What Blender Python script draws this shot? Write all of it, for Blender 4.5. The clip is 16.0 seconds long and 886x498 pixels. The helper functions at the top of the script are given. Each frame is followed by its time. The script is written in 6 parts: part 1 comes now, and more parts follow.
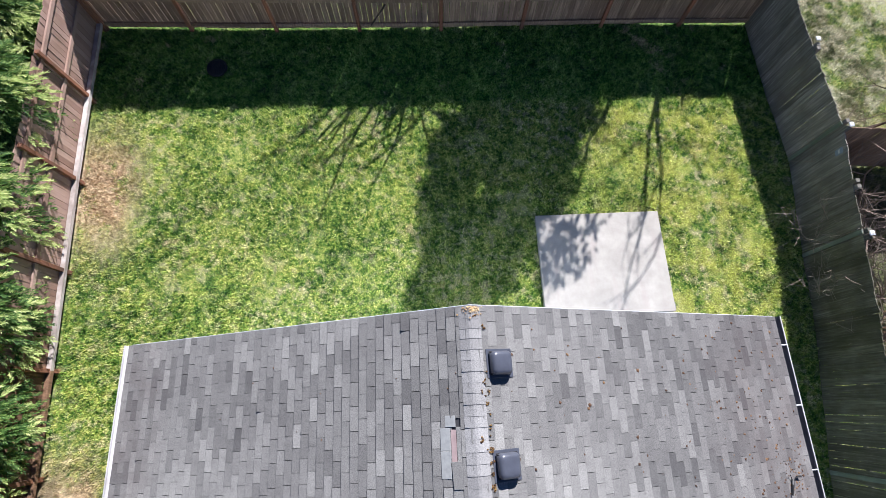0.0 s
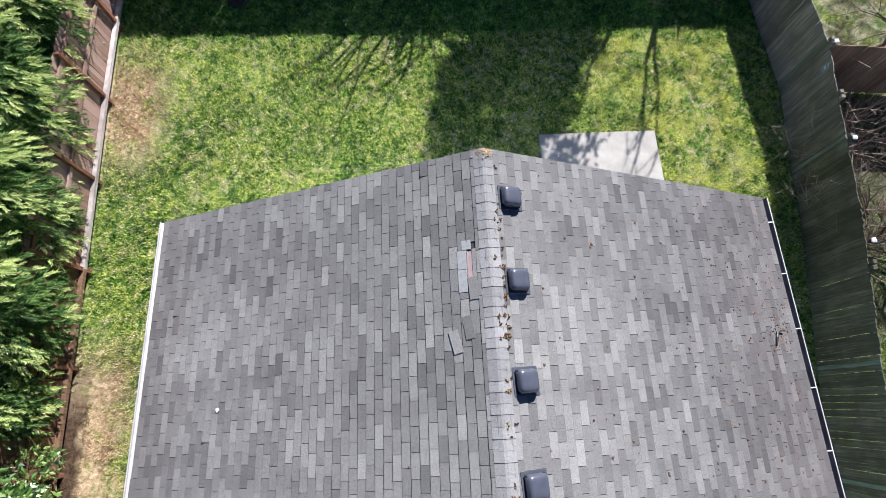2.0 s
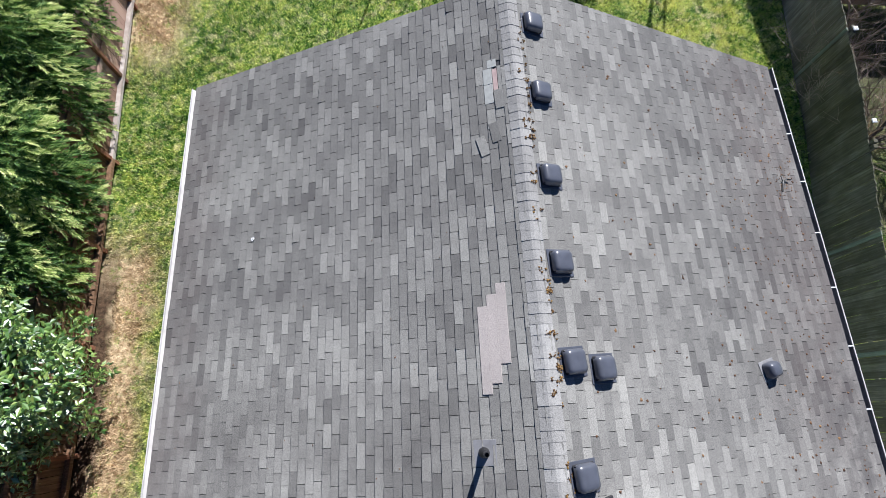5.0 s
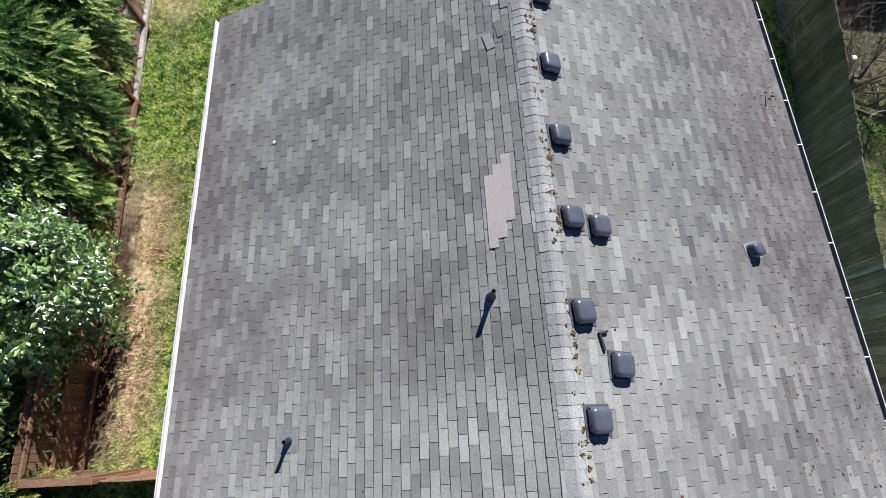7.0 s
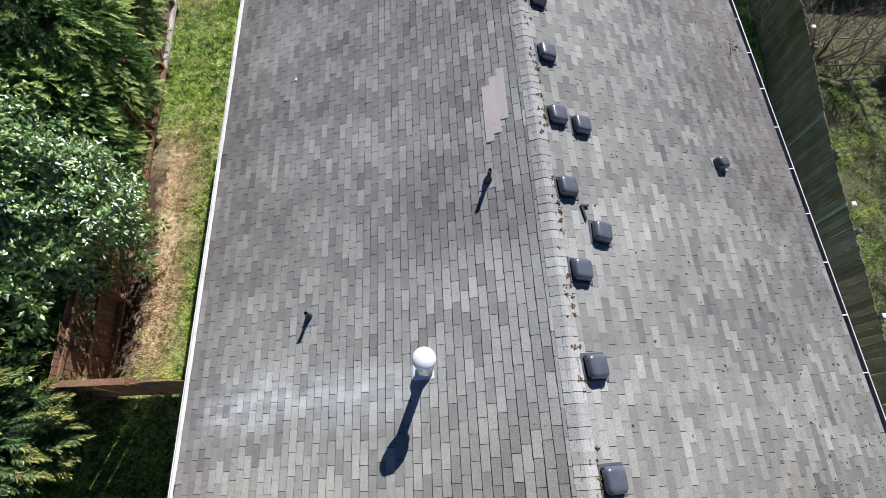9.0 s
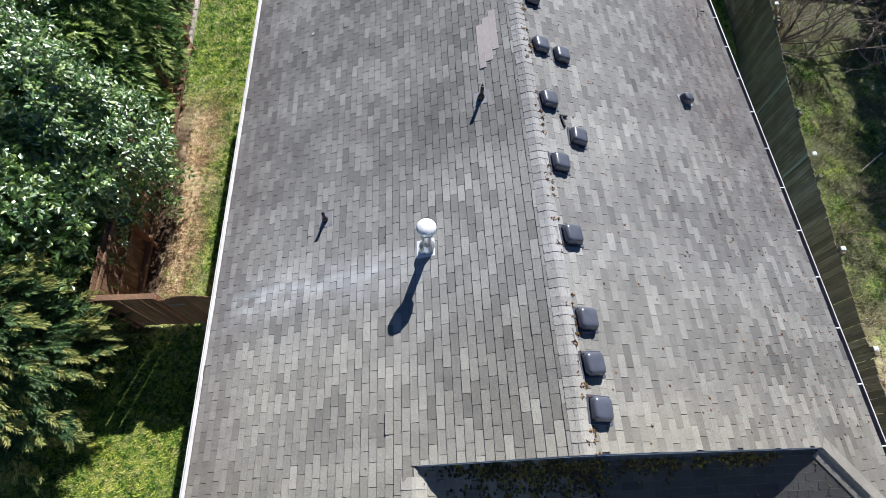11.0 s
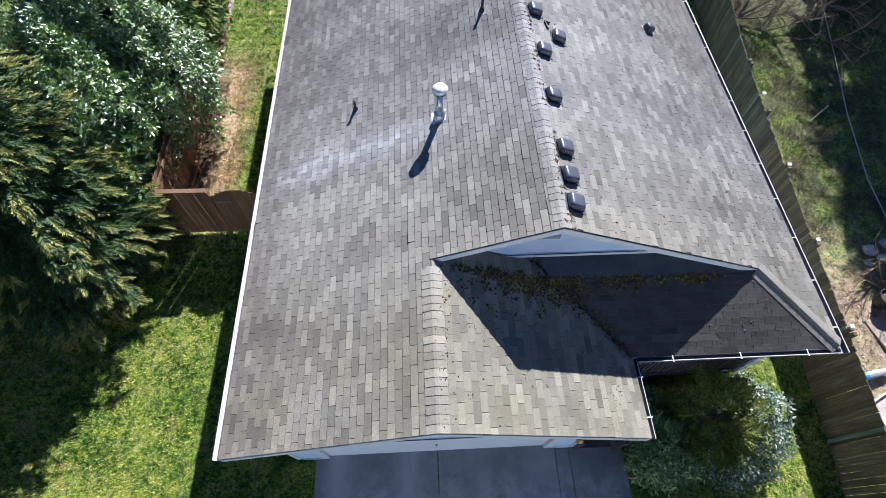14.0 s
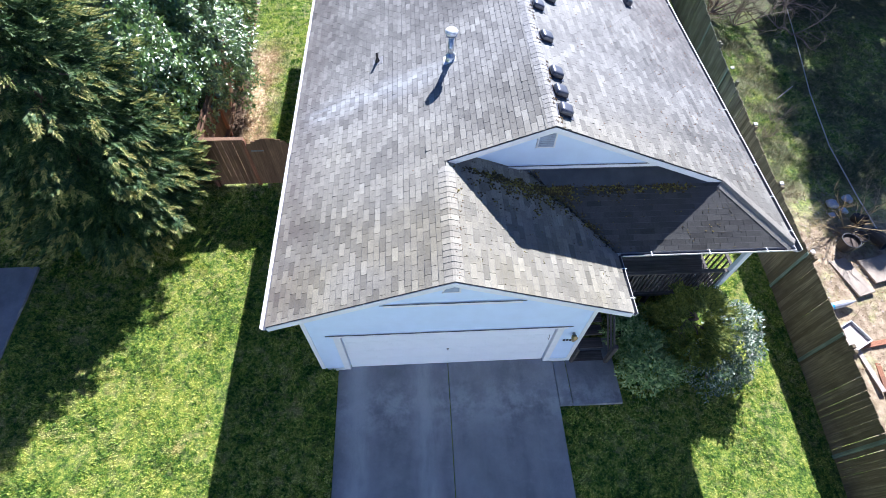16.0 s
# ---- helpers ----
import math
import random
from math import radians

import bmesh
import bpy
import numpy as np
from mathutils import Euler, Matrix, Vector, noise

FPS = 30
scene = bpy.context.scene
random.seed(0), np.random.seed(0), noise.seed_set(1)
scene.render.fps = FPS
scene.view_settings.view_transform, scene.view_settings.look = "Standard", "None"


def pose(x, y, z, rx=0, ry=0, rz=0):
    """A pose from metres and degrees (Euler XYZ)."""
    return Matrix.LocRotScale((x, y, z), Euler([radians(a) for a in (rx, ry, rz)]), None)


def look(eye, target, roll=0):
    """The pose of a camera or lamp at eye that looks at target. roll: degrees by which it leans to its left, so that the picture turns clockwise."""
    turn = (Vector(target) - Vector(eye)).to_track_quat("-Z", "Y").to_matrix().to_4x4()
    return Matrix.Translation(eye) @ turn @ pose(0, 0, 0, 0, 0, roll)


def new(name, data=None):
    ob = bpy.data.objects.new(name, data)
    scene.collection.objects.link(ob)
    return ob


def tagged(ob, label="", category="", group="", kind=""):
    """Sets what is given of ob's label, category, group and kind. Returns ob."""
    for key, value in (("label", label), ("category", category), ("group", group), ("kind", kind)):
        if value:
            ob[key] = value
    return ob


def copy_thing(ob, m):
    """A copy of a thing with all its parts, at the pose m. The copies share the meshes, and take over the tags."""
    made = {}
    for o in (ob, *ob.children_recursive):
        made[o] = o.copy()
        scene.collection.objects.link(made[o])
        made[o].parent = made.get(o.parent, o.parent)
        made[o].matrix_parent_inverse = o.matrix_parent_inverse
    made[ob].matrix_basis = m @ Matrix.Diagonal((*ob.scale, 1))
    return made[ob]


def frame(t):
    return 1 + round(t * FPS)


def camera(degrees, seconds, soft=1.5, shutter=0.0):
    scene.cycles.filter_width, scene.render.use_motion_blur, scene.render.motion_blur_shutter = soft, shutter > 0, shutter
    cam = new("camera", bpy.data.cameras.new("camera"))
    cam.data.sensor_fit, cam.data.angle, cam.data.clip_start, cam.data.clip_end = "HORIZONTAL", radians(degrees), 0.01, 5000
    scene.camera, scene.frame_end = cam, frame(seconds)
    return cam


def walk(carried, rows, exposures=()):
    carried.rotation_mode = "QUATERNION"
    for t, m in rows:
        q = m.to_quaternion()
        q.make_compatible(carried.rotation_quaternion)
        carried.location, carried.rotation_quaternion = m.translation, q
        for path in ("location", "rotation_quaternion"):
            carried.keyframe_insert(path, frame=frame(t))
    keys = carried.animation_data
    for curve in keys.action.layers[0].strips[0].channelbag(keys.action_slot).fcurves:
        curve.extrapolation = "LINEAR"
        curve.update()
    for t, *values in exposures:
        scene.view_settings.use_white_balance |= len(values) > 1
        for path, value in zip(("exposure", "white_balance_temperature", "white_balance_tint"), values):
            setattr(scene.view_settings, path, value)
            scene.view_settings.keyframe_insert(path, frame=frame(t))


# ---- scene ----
cam = camera(83.3, 16.0, 0.8)
PATH = [
    (0, (-0.443, -1.164, 11.809), (-0.397, -0.567, 9.901), 1.9),
    (0.5, (-0.525, -1.697, 11.798), (-0.479, -1.099, 9.89), 1.9),
    (1, (-0.599, -2.305, 11.798), (-0.553, -1.706, 9.89), 1.9),
    (1.5, (-0.682, -2.884, 11.803), (-0.637, -2.283, 9.896), 1.8),
    (2, (-0.767, -3.387, 11.816), (-0.72, -2.786, 9.909), 2.0),
    (2.5, (-0.85, -3.82, 11.814), (-0.801, -3.218, 9.907), 2.1),
    (3, (-0.933, -4.193, 11.809), (-0.885, -3.591, 9.902), 2.1),
    (3.5, (-1.01, -4.576, 11.761), (-0.962, -3.973, 9.855), 2.0),
    (4, (-1.101, -4.999, 11.667), (-1.052, -4.393, 9.762), 2.0),
    (4.5, (-1.185, -5.48, 11.536), (-1.137, -4.874, 9.63), 2.0),
    (5, (-1.262, -5.965, 11.414), (-1.213, -5.357, 9.509), 2.1),
    (7.5, (-1.527, -8.413, 11.401), (-1.477, -7.739, 9.519), 1.7),
    (8, (-1.579, -8.948, 11.495), (-1.524, -8.243, 9.624), 1.8),
    (8.5, (-1.622, -9.516, 11.569), (-1.567, -8.779, 9.71), 1.7),
    (9, (-1.645, -10.113, 11.6), (-1.587, -9.35, 9.752), 1.8),
    (11.5, (-1.794, -12.877, 11.87), (-1.731, -12.0, 10.073), 1.6),
    (12, (-1.869, -13.439, 11.911), (-1.803, -12.536, 10.128), 1.6),
    (12.5, (-1.962, -13.986, 11.978), (-1.895, -13.061, 10.206), 1.5),
    (13, (-2.043, -14.579, 12.009), (-1.973, -13.637, 10.246), 1.7),
    (13.5, (-2.102, -15.271, 12.012), (-2.028, -14.312, 10.259), 1.9),
    (14, (-2.146, -16.02, 12.002), (-2.069, -15.034, 10.263), 1.9),
    (14.5, (-2.223, -16.835, 11.96), (-2.142, -15.819, 10.239), 1.9),
    (15, (-2.324, -17.606, 11.959), (-2.241, -16.561, 10.256), 1.9),
    (15.5, (-2.462, -18.326, 11.983), (-2.375, -17.25, 10.299), 2.0),
    (16, (-2.59, -18.964, 11.992), (-2.499, -17.86, 10.326), 2.0),
]
SKY, SUN_POWER = 0.023, 5.0
EXPOSURE = [(0, 1.18, 5150, 21), (5, 1.10, 5190, 17), (9, 1.04, 5240, 16), (14, 1.31, 5060, 19), (16, 1.88, 4930, 21)]
walk(cam, [(t, look(eye, target, roll)) for t, eye, target, roll in PATH], EXPOSURE)

# ---- world, sun ----
SUN = Vector((0.41, 1.0, 0.80)).normalized()
world = bpy.data.worlds.new("sky")
scene.world = world
world.use_nodes = True
wn = world.node_tree.nodes
sky = wn.new("ShaderNodeTexSky")
sky.sky_type, sky.sun_disc = "NISHITA", False
sky.sun_elevation = math.asin(SUN.z)
sky.sun_rotation = math.atan2(SUN.x, SUN.y)
sky.air_density, sky.dust_density, sky.ozone_density = 1.0, 0.1, 8.0
wn["Background"].inputs["Strength"].default_value = SKY
world.node_tree.links.new(sky.outputs[0], wn["Background"].inputs["Color"])
sun_data = bpy.data.lights.new("sun", "SUN")
sun_data.energy, sun_data.angle, sun_data.color = SUN_POWER, radians(0.53), (1.0, 0.885, 0.67)
sun_lamp = new("sun", sun_data)
sun_lamp.matrix_world = look(SUN * 60, (0, 0, 0))


# ---- material helpers ----
class Nodes:
    """A short hand for building one node material."""

    def __init__(self, name, rough=0.8, metal=0.0, spec=0.5):
        self.mat = bpy.data.materials.new(name)
        self.mat.use_nodes = True
        self.t = self.mat.node_tree
        self.b = self.t.nodes["Principled BSDF"]
        self.b.inputs["Roughness"].default_value = rough
        self.b.inputs["Metallic"].default_value = metal
        self.b.inputs["Specular IOR Level"].default_value = spec
        self.geo = self.t.nodes.new("ShaderNodeNewGeometry")
        self.pos = self.geo.outputs["Position"]

    def link(self, a, b):
        self.t.links.new(a, b)

    def noise(self, scale, detail=4, rough=0.55, vec=None, stretch=None):
        n = self.t.nodes.new("ShaderNodeTexNoise")
        n.inputs["Scale"].default_value, n.inputs["Detail"].default_value, n.inputs["Roughness"].default_value = scale, detail, rough
        src = vec or self.pos
        if stretch:
            m = self.t.nodes.new("ShaderNodeMapping")
            m.inputs["Scale"].default_value = stretch
            self.link(src, m.inputs["Vector"])
            src = m.outputs[0]
        self.link(src, n.inputs["Vector"])
        return n.outputs["Fac"]

    def ramp(self, fac, *stops):
        r = self.t.nodes.new("ShaderNodeValToRGB")
        e = r.color_ramp.elements
        while len(e) < len(stops):
            e.new(0.5)
        for el, (p, c) in zip(e, stops):
            el.position, el.color = p, (*((c, c, c) if isinstance(c, (int, float)) else c), 1)
        self.link(fac, r.inputs[0])
        return r.outputs[0]

    def mix(self, fac, a, b, kind="MIX"):
        m = self.t.nodes.new("ShaderNodeMix")
        m.data_type, m.blend_type, m.clamp_factor = "RGBA", kind, True
        for k, v in ((0, fac), (6, a), (7, b)):
            s = m.inputs[k]
            if isinstance(v, (int, float)):
                s.default_value = v if k == 0 else (v, v, v, 1)
            elif isinstance(v, tuple):
                s.default_value = (*v, 1)
            else:
                self.link(v, s)
        return m.outputs[2]

    def math(self, op, a, b=0.0, c=None):
        m = self.t.nodes.new("ShaderNodeMath")
        m.operation, m.use_clamp = op, False
        for i, v in enumerate((a, b) if c is None else (a, b, c)):
            if isinstance(v, (int, float)):
                m.inputs[i].default_value = v
            else:
                self.link(v, m.inputs[i])
        return m.outputs[0]

    def xyz(self, vec=None):
        s = self.t.nodes.new("ShaderNodeSeparateXYZ")
        self.link(vec or self.pos, s.inputs[0])
        return s.outputs

    def island(self):
        return self.geo.outputs["Random Per Island"]

    def each(self):
        return self.t.nodes.new("ShaderNodeObjectInfo").outputs["Random"]

    def window(self, v, lo, hi, soft):
        """1 where v is between lo and hi, fading over soft."""
        a = self.t.nodes.new("ShaderNodeMapRange")
        a.inputs[1].default_value, a.inputs[2].default_value = lo - soft, lo + soft
        self.link(v, a.inputs[0])
        b = self.t.nodes.new("ShaderNodeMapRange")
        b.inputs[1].default_value, b.inputs[2].default_value = hi + soft, hi - soft
        self.link(v, b.inputs[0])
        return self.math("MULTIPLY", a.outputs[0], b.outputs[0])

    def bump(self, height, strength=0.3, dist=0.01):
        n = self.t.nodes.new("ShaderNodeBump")
        n.inputs["Strength"].default_value, n.inputs["Distance"].default_value = strength, dist
        self.link(height, n.inputs["Height"])
        self.link(n.outputs[0], self.b.inputs["Normal"])

    def done(self, color, rough=None):
        if isinstance(color, tuple):
            self.b.inputs["Base Color"].default_value = (*color, 1)
        else:
            self.link(color, self.b.inputs["Base Color"])
        if rough is not None:
            self.link(rough, self.b.inputs["Roughness"])
        return self.mat


def plain(name, color, rough=0.6, metal=0.0, vary=0.25, scale=6.0, bump=0.15):
    """Paint, plastic or metal of one colour with slight blotches and dirt."""
    n = Nodes(name, rough, metal)
    big = n.noise(scale, 5)
    fine = n.noise(scale * 14, 3)
    dark = tuple(c * (1 - vary) for c in color)
    col = n.mix(n.ramp(big, (0.35, 0.0), (0.75, 1.0)), color, dark)
    col = n.mix(n.ramp(fine, (0.5, 0.0), (0.8, 0.5)), col, dark)
    n.bump(fine, bump, 0.004)
    return n.done(col)


def shingle_material(name, joined, light=(0.350, 0.345, 0.322), dark=(0.098, 0.096, 0.094)):
    """Weathered mineral-granule shingle; the tone changes from tab to tab, in clusters."""
    n = Nodes(name, 0.75, 0.0, 0.18)
    n.b.inputs["Diffuse Roughness"].default_value = 0.35
    x, y, z = n.xyz()
    if joined:
        rnd = n.island()
        at = n.t.nodes.new("ShaderNodeAttribute")
        at.attribute_name = "tab_place"
        place = at.outputs["Vector"]
    else:
        info = n.t.nodes.new("ShaderNodeObjectInfo")
        rnd, place = info.outputs["Random"], info.outputs["Location"]
    # whole tabs differ, and tabs of one bundle lie in clusters
    tone = n.math("ADD", n.math("MULTIPLY", rnd, 0.24), 0.085)
    tone = n.math("ADD", tone, n.math("MULTIPLY", n.noise(4.2, 2, 0.6, vec=place), 0.64))
    tone = n.math("ADD", tone, n.math("MULTIPLY", n.math("SUBTRACT", n.noise(0.80, 4, 0.6, vec=place, stretch=(0.42, 1.0, 0.42)), 0.5), 0.62))
    tone = n.math("ADD", tone, n.math("MULTIPLY", n.math("SUBTRACT", n.noise(3.0, 4, 0.6), 0.5), 0.22))
    # the slope under the vents holds more dirt
    tone = n.math("SUBTRACT", tone, n.math("MULTIPLY", n.window(x, 2.6, 9.0, 1.5), 0.10))
    tone = n.math("ADD", tone, n.math("MULTIPLY", n.window(x, -4.2, -0.1, 1.2), 0.05))
    # paler above the porch, darker over the back rooms on the left slope
    tone = n.math("ADD", tone, n.math("MULTIPLY", n.window(y, -12.5, -6.5, 2.0), 0.055))
    tone = n.math("SUBTRACT", tone, n.math("MULTIPLY", n.math("MULTIPLY", n.window(y, -4.5, 1.0, 2.0), n.window(x, -6.0, 0.0, 0.5)), 0.09))
    mid = tuple(a * 0.42 + b * 0.58 for a, b in zip(light, dark))
    col = n.ramp(tone, (0.22, dark), (0.52, mid), (0.86, light))
    # browner weathering over the street end
    col = n.mix(n.math("MULTIPLY", n.ramp(n.noise(0.8, 4), (0.3, 0.5), (0.7, 1.0)), n.window(y, -17.0, -11.6, 2.2)), col, n.mix(1.0, col, (0.97, 0.90, 0.69), "MULTIPLY"))
    # broad dark bands across the left slope: soft tree shade painted in
    band = n.math("MULTIPLY", n.window(n.math("ADD", y, n.math("MULTIPLY", n.noise(0.9, 4), 1.6)), -6.6, -5.2, 0.7), n.window(x, -5.6, -0.6, 0.9))
    col = n.mix(n.math("MULTIPLY", band, n.ramp(n.noise(1.1, 4), (0.34, 0.10), (0.60, 0.62))), col, (0.085, 0.081, 0.079))
    # granules
    gran = n.noise(85, 3, 0.75)
    col = n.mix(n.ramp(gran, (0.45, 0.0), (0.70, 0.75)), col, n.mix(1.0, col, (1.7, 1.7, 1.7), "MULTIPLY"))
    col = n.mix(n.ramp(gran, (0.30, 0.8), (0.47, 0.0)), col, n.mix(1.0, col, (0.5, 0.5, 0.52), "MULTIPLY"))
    # dark algae in streaks towards the eaves, purple-brown dirt along the right eave
    streak = n.noise(1.1, 5, 0.6, stretch=(0.35, 2.6, 0.35))
    alg = n.math("MULTIPLY", n.ramp(streak, (0.45, 0.0), (0.7, 0.8)), n.ramp(n.math("ABSOLUTE", x), (0.0, 0.0), (0.4, 0.15), (1.0, 0.2)))
    col = n.mix(alg, col, (0.085, 0.075, 0.08))
    edge = n.math("MAXIMUM", n.math("MULTIPLY", n.window(x, 4.2, 5.6, 1.1), n.window(y, -7.5, 0.5, 1.5)), n.window(x, -5.7, -5.1, 0.6))
    col = n.mix(n.math("MULTIPLY", edge, n.ramp(n.noise(2.2, 5), (0.32, 0.2), (0.62, 0.75))), col, (0.118, 0.095, 0.092))
    # soft branch shadows painted low on the right slope
    branch_shade = n.math("MULTIPLY", n.math("MULTIPLY", n.window(x, 4.35, 5.6, 0.5), n.window(y, -8.3, -5.3, 0.6)), n.ramp(n.noise(1.7, 5, 0.65), (0.40, 0.0), (0.58, 0.65)))
    col = n.mix(branch_shade, col, (0.075, 0.07, 0.072))
    # pale wash below the galvanised flue
    wash = n.math("MULTIPLY", n.window(n.math("ADD", y, n.math("MULTIPLY", n.math("SUBTRACT", n.noise(1.4, 3), 0.5), 0.6)), -9.55, -8.98, 0.24), n.window(x, -5.2, -1.85, 0.3))
    col = n.mix(n.math("MULTIPLY", wash, n.ramp(n.noise(3.0, 5, 0.6, stretch=(0.5, 2.4, 1)), (0.36, 0.15), (0.62, 0.90))), col, n.mix(rnd, (0.32, 0.33, 0.34), (0.54, 0.555, 0.56)))
    n.bump(gran, 0.5, 0.004)
    return n.done(col)


def wood_material(name, light, dark, stain=(0.06, 0.055, 0.045), green=0.0, axis=(30, 30, 1.5), algae=False, lit_north=False):
    """Weathered fence wood: each board of its own tone, grain along its length."""
    n = Nodes(name, 0.85, 0.0, 0.25)
    tex = n.t.nodes.new("ShaderNodeTexCoord")
    grain = n.noise(1.0, 6, 0.65, stretch=axis)
    col = n.mix(n.each(), dark, light)
    col = n.mix(n.ramp(grain, (0.35, 0.7), (0.6, 0.0)), col, tuple(c * 0.55 for c in dark))
    col = n.mix(n.ramp(grain, (0.58, 0.0), (0.74, 0.55)), col, tuple(min(0.8, c * 1.7) for c in light))
    blot = n.noise(1.3, 5, 0.6)
    col = n.mix(n.ramp(blot, (0.48, 0.0), (0.72, 0.65)), col, stain)
    if green:
        col = n.mix(n.math("MULTIPLY", n.ramp(n.noise(0.9, 4), (0.4, 0.0), (0.65, 1.0)), green), col, (0.075, 0.095, 0.065))
    # the north end's stronger light is put into the board colour
    if lit_north:
        x, y, z = n.xyz()
        col = n.mix(n.math("MULTIPLY", n.window(y, 1.0, 9.0, 1.2), n.ramp(n.noise(1.1, 4), (0.3, 0.35), (0.6, 0.75))), col, n.mix(n.each(), (0.30, 0.19, 0.15), (0.52, 0.38, 0.32)))
    if algae:
        # a green film over the damp middle of the run, brown wood towards the street
        x, y, z = n.xyz()
        film = n.math("MULTIPLY", n.window(n.math("ADD", y, n.math("MULTIPLY", n.noise(0.8, 3), 1.5)), -6.0, 3.6, 1.2), n.ramp(n.noise(2.0, 4), (0.30, 0.70), (0.60, 0.95)))
        col = n.mix(film, col, n.mix(1.0, col, (0.40, 0.42, 0.31), "MULTIPLY"))
        col = n.mix(n.window(y, -30.0, -6.6, 0.8), col, n.mix(1.0, col, (0.72, 0.60, 0.43), "MULTIPLY"))
    n.bump(grain, 0.4, 0.004)
    return n.done(col)


def leaf_material(name, a, b, c, rough=0.55, back=0.25, spec=0.4, coat=0.0):
    """Foliage: tone from leaf to leaf, with some light passing through."""
    n = Nodes(name, rough, 0.0, spec)
    n.b.inputs["Coat Weight"].default_value, n.b.inputs["Coat Roughness"].default_value, n.b.inputs["Coat IOR"].default_value = coat, 0.40, 2.1
    f = n.math("ADD", n.math("MULTIPLY", n.island(), 0.6), n.math("MULTIPLY", n.noise(2.2, 3), 0.5))
    col = n.ramp(f, (0.2, a), (0.55, b), (0.9, c))
    tr = n.t.nodes.new("ShaderNodeBsdfTranslucent")
    n.link(col, tr.inputs["Color"])
    mixer = n.t.nodes.new("ShaderNodeMixShader")
    mixer.inputs[0].default_value = back
    n.link(n.b.outputs[0], mixer.inputs[1])
    n.link(tr.outputs[0], mixer.inputs[2])
    n.link(mixer.outputs[0], n.t.nodes["Material Output"].inputs["Surface"])
    return n.done(col)


def lawn_color(n, jitter):
    """Patchy spring lawn: lush, yellow-green, straw and bare places. Shared by the soil sheet and the blades."""
    x, y, z = n.xyz()
    moss, lush, pale, lime, straw = (0.034, 0.098, 0.015), (0.135, 0.275, 0.034), (0.40, 0.52, 0.09), (0.74, 0.76, 0.21), (0.90, 0.80, 0.48)
    f = n.math("ADD", n.math("MULTIPLY_ADD", n.noise(0.75, 3, 0.6), 0.40, -0.165), n.math("MULTIPLY", n.noise(5.0, 4, 0.6), 0.83))
    f = n.math("ADD", f, n.math("MULTIPLY", n.math("SUBTRACT", n.noise(15, 3, 0.6), 0.5), 1.0))
    f = n.math("ADD", f, n.math("MULTIPLY", n.math("SUBTRACT", jitter, 0.5), 0.15))
    col = n.ramp(f, (0.22, moss), (0.37, lush), (0.50, pale), (0.66, lime))
    # straw-coloured thatch in small flecks, thickest where the lawn is poor
    fleck = n.math("ADD", n.math("MULTIPLY", n.noise(4.6, 5, 0.70), 0.90), n.math("MULTIPLY", jitter, 0.11))
    patch = n.math("MAXIMUM", n.ramp(n.noise(0.55, 3), (0.36, 0.12), (0.60, 0.9)), n.math("MULTIPLY", n.window(x, 4.4, 7.8, 0.8), n.window(y, -0.5, 6.0, 0.5)))
    dry = n.math("MULTIPLY", n.ramp(fleck, (0.50, 0.0), (0.62, 0.88)), patch)
    dry = n.math("MULTIPLY", dry, n.ramp(n.math("ADD", n.math("MULTIPLY", y, 0.05), 0.5), (0.0, 0.75), (0.12, 1.0)))
    # the back fence's shadow painted into the lawn: darker, greener, less straw
    fence_shade = n.window(y, 6.1, 8.6, 0.25)
    dry = n.math("MULTIPLY", dry, n.math("MULTIPLY_ADD", fence_shade, -0.8, 1.0))
    col = n.mix(n.math("MULTIPLY", fence_shade, n.window(x, -8.6, 8.6, 0.1)), col, n.mix(1.0, col, (0.50, 0.72, 0.62), "MULTIPLY"))
    col = n.mix(dry, col, straw)
    # yellow flush over the sunniest corner
    flush = n.math("MULTIPLY", n.math("MULTIPLY", n.window(x, 3.8, 7.9, 0.6), n.window(y, -0.5, 6.1, 0.4)), n.ramp(n.noise(2.2, 4, 0.62), (0.46, 0.0), (0.60, 0.75)))
    col = n.mix(flush, col, (0.76, 0.77, 0.20))
    # a few larger worn spots
    worn = n.ramp(n.math("ADD", n.noise(0.95, 4, 0.7), n.math("MULTIPLY", jitter, 0.08)), (0.66, 0.0), (0.74, 0.8))
    col = n.mix(worn, col, (0.74, 0.62, 0.36))
    # needle-strewn strip along the hedge, shadow painted dark at the fence's foot
    sway = n.math("ADD", x, n.math("MULTIPLY", n.noise(1.3, 3), 0.9))
    rows = n.math("MAXIMUM", n.window(y, -8.4, -2.0, 0.6), n.window(y, 2.6, 5.4, 0.8))
    bare = n.math("MULTIPLY", n.window(sway, -8.9, -6.98, 0.3), rows)
    bare = n.math("MULTIPLY", bare, n.ramp(n.math("ADD", n.math("MULTIPLY", n.noise(2.4, 4, 0.7), 0.8), n.math("MULTIPLY", jitter, 0.25)), (0.34, 0.0), (0.47, 0.95)))
    col = n.mix(bare, col, n.ramp(n.noise(9, 3), (0.35, (0.40, 0.27, 0.16)), (0.65, (0.80, 0.63, 0.42))))
    foot_shade = n.math("MULTIPLY", n.window(sway, -9.2, -7.83, 0.10), n.window(y, -8.5, -2.6, 0.8))
    col = n.mix(foot_shade, col, n.ramp(n.noise(12, 3), (0.35, (0.045, 0.026, 0.018)), (0.7, (0.14, 0.085, 0.055))))
    # the front lawn is poorer: mossy olive with straw showing through
    front = n.math("MULTIPLY", n.window(y, -60, -9.6, 0.8), n.window(x, -60, 8.4, 0.2))
